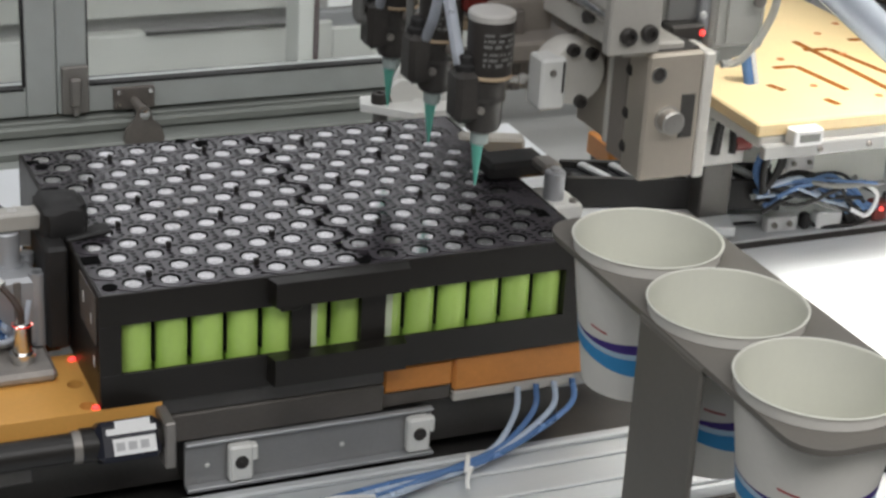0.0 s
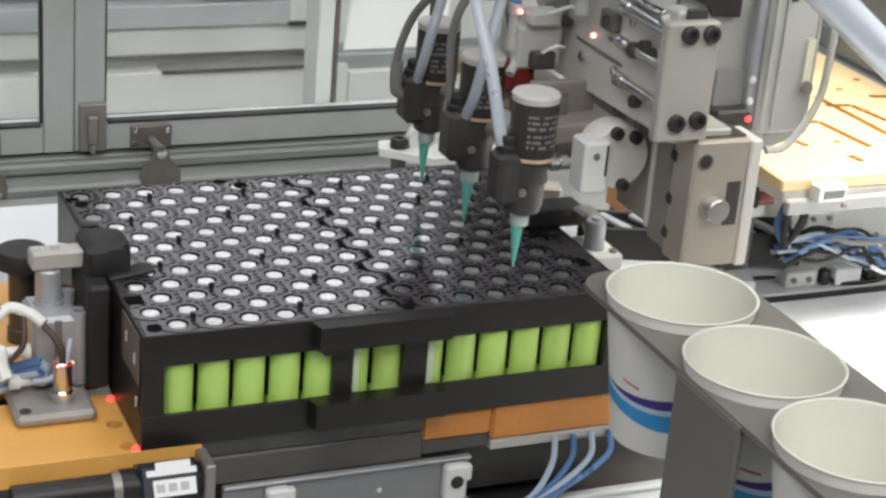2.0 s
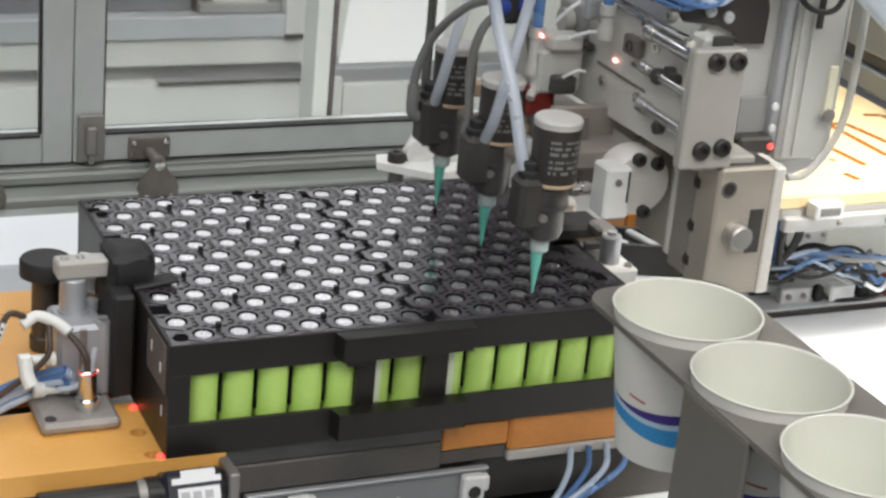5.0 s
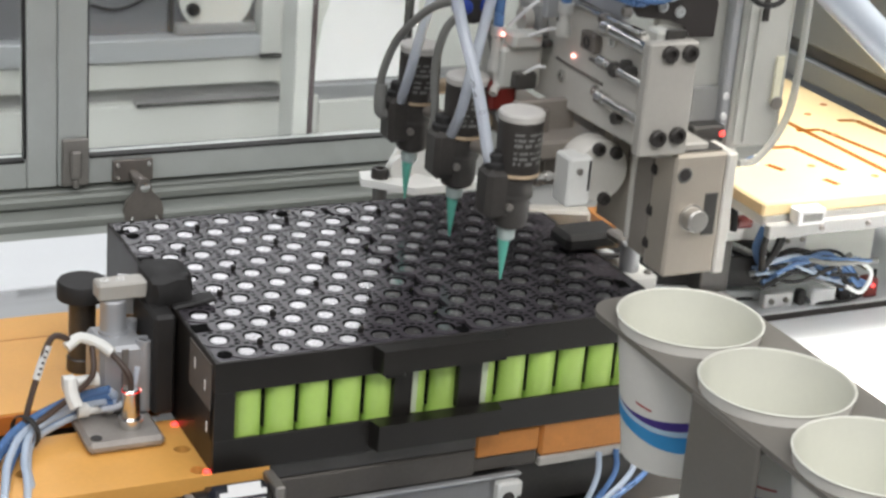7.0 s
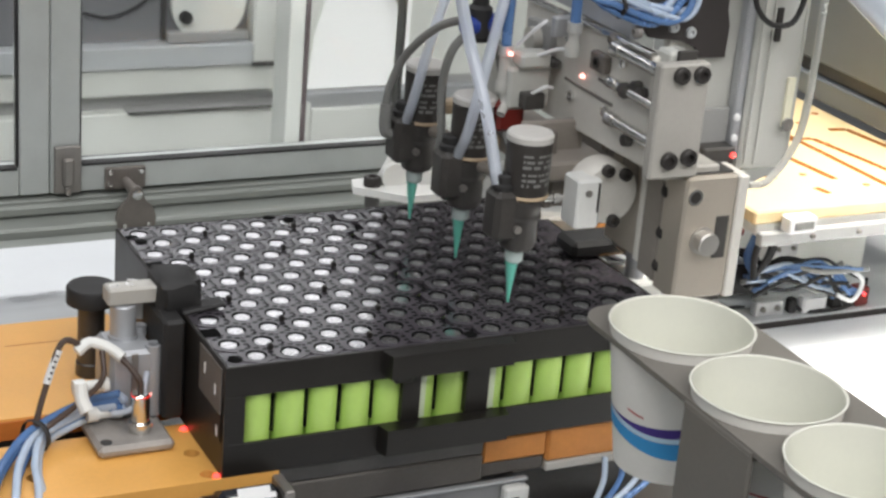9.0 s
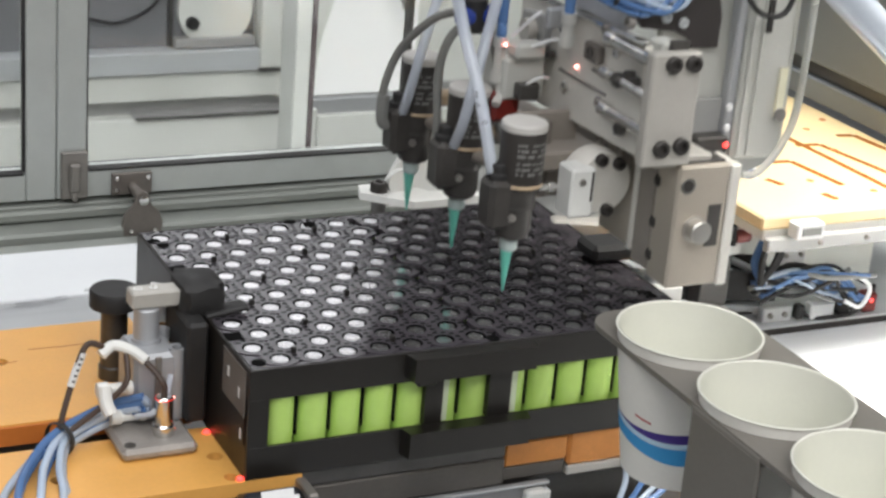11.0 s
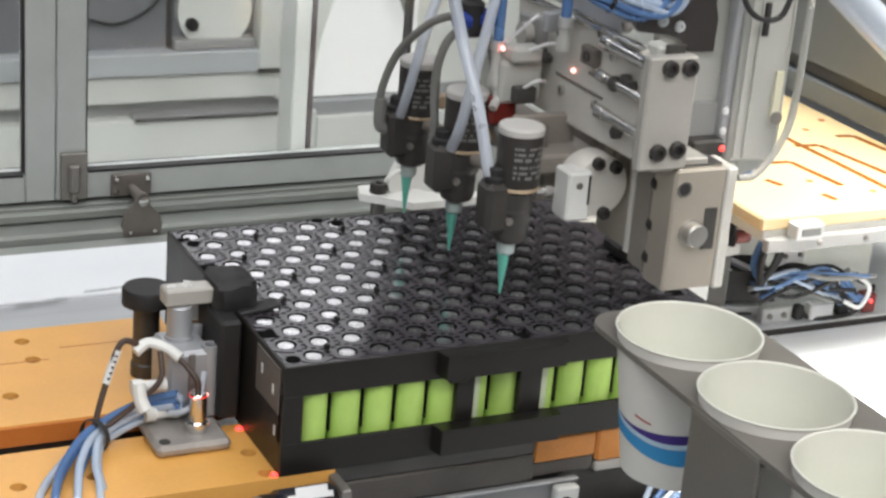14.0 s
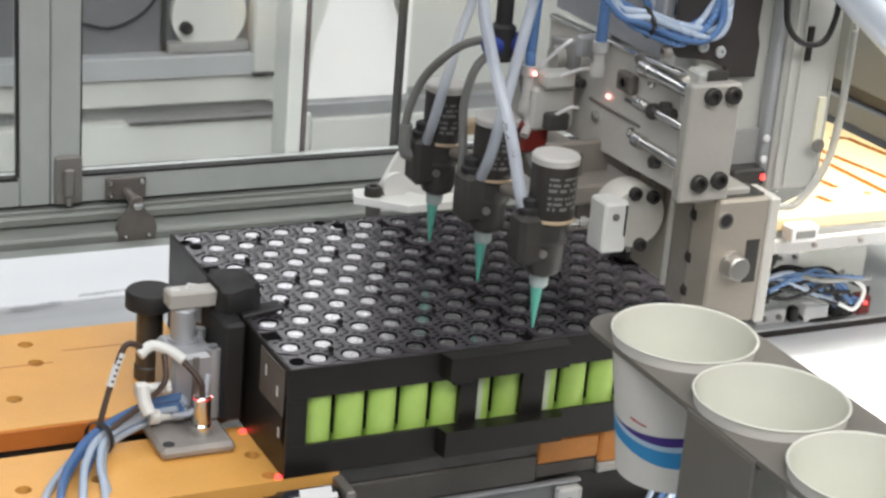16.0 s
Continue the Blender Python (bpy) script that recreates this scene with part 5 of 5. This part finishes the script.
wires = thing("wiring", (540, 150, -100), "tangle of blue, white and black wires with connectors", "wiring")
part("connector", box(550, 572, 163, 172, -99.8, -86, 1.5), M["label_white"], wires, "white connector")
part("connector", box(578, 590, 166, 176, -99.8, -88, 2), M["rubber"], wires, "black connector")
part("connector", box(600, 613, 164, 176, -99.8, -84, 2), M["red_plastic"], wires, "dark red connector")
part("led", lathe((606, 163.8, -89), [(1.6, 0), (1.2, -1.5), (0.1, -2)], "y", 10, caps=False), M["led"], wires)
rnd = random.Random(11)
for k in range(22):
    m = (M["wire_blue"], M["rubber"], M["hose_grey"], M["wire_blue"], M["hose_pale"], M["rubber"])[k % 6]
    pts = [(500 + rnd.uniform(-10, 10), 166 + rnd.uniform(-14, 14), -64 + rnd.uniform(-14, 8))]
    pts.append((525 + rnd.uniform(-8, 8), 158 + rnd.uniform(-8, 8), -62 + rnd.uniform(-12, 10)))
    pts.append((552 + rnd.uniform(-10, 10), 152 + rnd.uniform(-8, 8), -66 + rnd.uniform(-10, 14)))
    pts.append((574 + rnd.uniform(-8, 14), 146 + rnd.uniform(-8, 8), -72 + rnd.uniform(-12, 16)))
    part("wire", tube(pts, rnd.uniform(1.1, 2.2), 8, 6), m, wires)
part("black_cable", tube([(545, 172, -90), (550, 166, -97), (566, 163, -98.3), (592, 165, -98), (612, 172, -92), (620, 180, -84)], 1.6), M["rubber"], wires)
part("white_loop", tube([(556, 150, -66), (570, 146, -58), (582, 140, -66), (574, 138, -80), (562, 142, -76)], 1.7), M["label_white"], wires)

loop = thing("hose_loop", (480, 160, -60), "black and blue hoses looped behind the head", "hoses")
for k, (m, r) in enumerate(((M["rubber"], 2.4), (M["rubber"], 2.0), (M["hose_blue"], 3.0), (M["hose_blue"], 2.6), (M["hose_clear"], 3.0), (M["rubber"], 2.6))):
    o = k * 3.0
    if k in (0, 1, 5):
        pts = [(452 + o, 160, -30), (462 + o, 168 + k, -6), (488 + o, 172, -2), (508, 166 - k, -14), (510 - o, 158, -40), (494, 156, -62)]
    else:
        pts = [(482 + o, 196, 40), (484 + o, 188, 16), (486 + o, 178, -8), (496 + o, 170, -26), (486 + o, 164, -48), (500, 160, -64)]
    part("hose", tube(pts, r), m, loop)
part("white_block", box(448, 486, 172, 196, -44, -18, 2), M["white_plastic"], loop)
part("red_grommet", lathe((478, 166, -26), [(5, -6), (5, 6)], "x", 14), M["red_plastic"], loop)
part("post", box(455, 480, 175, 195, -100, -44, 1), M["steel_dark"], loop)


def fixture_plate():
    f = thing("fixture_plate", (620, 220, -145), "orange bakelite fixture plate with milled slots on a stand", "fixture plate")
    part("plate", box(452, 654, 109, 380, 1, 11, 1.5), M["orange_light"], f)
    part("under_plate", box(456, 652, 111, 376, -8, 0.7, 1), M["white_plastic"], f)
    part("stand", box(560, 648, 245, 370, -145, -8.3, 1), M["grey_paint"], f)

    def slot(pts, w):
        bm = bmesh.new()
        for (xa, ya), (xb, yb) in zip(pts, pts[1:]):
            d = Vector((xb - xa, yb - ya, 0))
            s = along(xa, ya, xb, yb, 10.8, 11.25, w)
            me = bpy.data.meshes.new("slot")
            s.to_mesh(me)
            s.free()
            bm.from_mesh(me)
            bpy.data.meshes.remove(me)
        part("slot", bm, M["slot_brown"], f, "milled slot")

    slot([(528, 213), (547, 212), (554, 156)], 6)
    slot([(580, 266), (583, 205), (586, 130)], 6)
    slot([(575, 245), (596, 243), (606, 185), (612, 140)], 6)
    slot([(527, 143), (530, 130)], 6)
    slot([(503, 180), (508, 166)], 6)
    slot([(625, 260), (640, 258), (650, 180)], 6)
    for x, y in ((545, 230), (610, 280), (570, 140), (535, 170), (600, 230), (640, 300), (560, 300)):
        part("hole", lathe((x, y, 0), [(3, 11), (3, 11.3), (0.1, 11.25)], "z", 14, caps=False), M["orange_dark"], f)
    part("sensor_box", box(474, 497, 97, 108.7, -3.7, 8, 1), M["label_white"], f, "white sensor box")
    part("sensor_window", box(478, 494, 96.3, 96.9, -0.5, 5, 0.2), M["ink_grey"], f)
    part("edge_rail", box(456, 652, 104, 110.6, -14, -4, 1), M["grey_paint"], f)
    for x in (500, 540, 590, 630):
        cap_screw(x, 104, -9, 2, f, material=M["hinge_grey"])
    return f


M["slot_brown"] = mat("burnt_orange_groove", (0.30, 0.10, 0.014), 0.7, vary=0.15, scale=20, spec=0.1)
M["orange_light"] = mat("pale_orange_bakelite", (0.87, 0.68, 0.38), 0.4, vary=0.1, scale=10, dirt=0.08)
fixture_plate()

M["beam_grey"] = mat("warm_grey_paint", (0.21, 0.228, 0.245), 0.5, 0.1, vary=0.06, scale=8)
rb = thing("rear_beam", (660, 290, -145), "grey painted cross beam behind the fixture plate", "beam", kind="structure")
part("beam", box(658, 720, 110, 560, 45, 180, 2), M["beam_grey"], rb)
part("groove", box(664, 720, 110, 560, 33.3, 44.7, 0), M["steel_dark"], rb)
part("flange", box(658, 720, 110, 560, 14, 33, 1.5), M["beam_grey"], rb)
part("post", box(670, 720, 560.4, 600, -145, 180, 1), M["grey_paint"], rb)
part("post", box(722, 760, 120, 160, -145, 180, 1), M["grey_paint"], rb)


M["bar_blue"] = mat("pale_blue_tube", (0.75, 0.82, 0.92), 0.2, 0.2, vary=0.08, scale=12, coat=0.6)
BAR_AT = Vector((350, -80, 205))
BAR = thing("guide_tube", BAR_AT, "pale blue shiny tube slanting down beside the head", "tube")
bm = lathe((0, 0, 0), [(9.0, -90), (10.0, -88), (10.0, 180), (9.0, 182)], "x", 28)
turned(bm, Matrix.Rotation(radians(38), 3, "Y"))
bmesh.ops.translate(bm, verts=bm.verts, vec=BAR_AT)
part("sleeve", bm, M["bar_blue"], BAR)
bm = tube([BAR_AT + Vector((-70, 0, 55)), BAR_AT + Vector((-100, 10, 80)), BAR_AT + Vector((-120, 10, 130)), BAR_AT + Vector((-120, 10, 219))], 6)
part("hose", bm, M["hose_clear"], BAR)


# ---- what moves ----
INDEX = ((0.0, 0), (1.65, 0), (1.9, 10), (3.25, 10), (3.48, 20), (5.0, 20), (5.25, 30), (6.55, 30), (6.8, 40), (8.2, 40), (8.45, 50),
         (10.15, 50), (10.4, 60), (11.65, 60), (11.9, 70), (13.6, 70), (13.85, 80), (15.2, 80), (15.45, 85.1), (16.0, 85.1))
# seconds, across the line, lift
STROKES = ((0.0, -0.5, 13.6), (0.15, 0, 4), (0.3, 0, 0.5), (0.7, 0, 0.5), (0.8, -6, 15), (0.95, -36, 17), (1.0, -39.3, 15.5), (1.12, -38.5, 3), (1.6, -38.3, 2.1),
           (1.72, -34, 12), (1.86, -20, 12), (2.0, -18.1, 0.8), (2.35, -18.1, 0.8), (2.42, -40, 14), (2.5, -57.1, 15.5), (2.65, -57.8, 3.2), (3.32, -57.7, 3.2),
           (3.42, -38, 15), (3.5, -11.9, 13), (3.62, 0.5, 6), (3.8, 1.8, 0), (4.2, 1.8, 0), (4.32, -20, 15), (4.45, -38, 15), (4.6, -38.5, 3), (5.0, -38.4, 2.5),
           (5.1, -34, 12), (5.25, -20, 12), (5.4, -18.5, 1), (5.75, -18.5, 1), (5.85, -40, 15), (5.95, -58, 15), (6.1, -58.5, 4), (6.55, -58.6, 3.9),
           (6.65, -45, 12), (6.8, -12, 15), (6.92, 0.5, 8), (7.0, 1.2, 2.8), (7.15, 1.4, 0.4), (7.6, 1.4, 0.2), (7.75, -14, 14), (7.9, -34, 15), (8.0, -38.2, 5), (8.1, -38.3, 2.6), (8.4, -38.2, 2.4),
           (8.5, -32.4, 4.4), (8.62, -24, 13), (8.76, -19.5, 12), (8.9, -19, 1.2), (9.25, -19, 1.2), (9.35, -40, 15), (9.45, -58, 15), (9.6, -58.5, 3.5), (10.1, -58.5, 3.5),
           (10.2, -42, 14), (10.35, -10, 14), (10.5, 0.8, 1), (10.95, 1, 0.5), (11.1, -16, 15), (11.22, -36, 16), (11.35, -38.6, 12), (11.45, -38.4, 3), (11.5, -38.4, 2.3), (11.9, -38.4, 2.3),
           (12.0, -33, 4.1), (12.12, -24, 13), (12.25, -19.2, 10), (12.35, -18.7, 1.4), (12.72, -18.7, 1.4), (12.85, -40, 15), (12.95, -57, 17), (13.0, -59, 16.8), (13.15, -58.5, 3.4), (13.58, -58.4, 3.3),
           (13.7, -42, 14), (13.84, -10, 13), (14.0, 0.4, 2.7), (14.1, 0, 0), (14.6, 0, 0), (14.72, -18, 14), (14.86, -36, 13), (15.0, -38.7, 2.4), (15.25, -38.7, 2.3),
           (15.38, -41, 13), (15.5, -44.2, 13.2), (15.65, -47, 5), (15.8, -47.4, 2.6), (16.0, -47.4, 2.6))


def motions():
    for ob, o in CARRIED:
        walk(ob, [(t, Matrix.Translation(world_at(o.x + s, o.y, o.z))) for t, s in INDEX])
    walk(HEAD, [(t, Matrix.Translation(world_at(HEAD_AT.x, HEAD_AT.y + a, HEAD_AT.z + b))) for t, a, b in STROKES])

    sway = ((0.0, 307.3), (0.5, 307.3), (1.0, 328.0), (1.5, 302.3), (2.5, 321.4), (3.0, 316.1), (4.0, 342.4), (6.5, 355.8), (7.0, 343.2), (8.0, 377.8), (9.0, 374.4), (11.5, 355.7), (12.5, 374.9), (13.0, 314.1), (14.0, 360.3), (15.0, 354.0), (16.0, 368.9))
    rows = [(t, Matrix.Translation(world_at(x, BAR_AT.y, BAR_AT.z))) for t, x in sway]
    walk(BAR, rows)


motions()
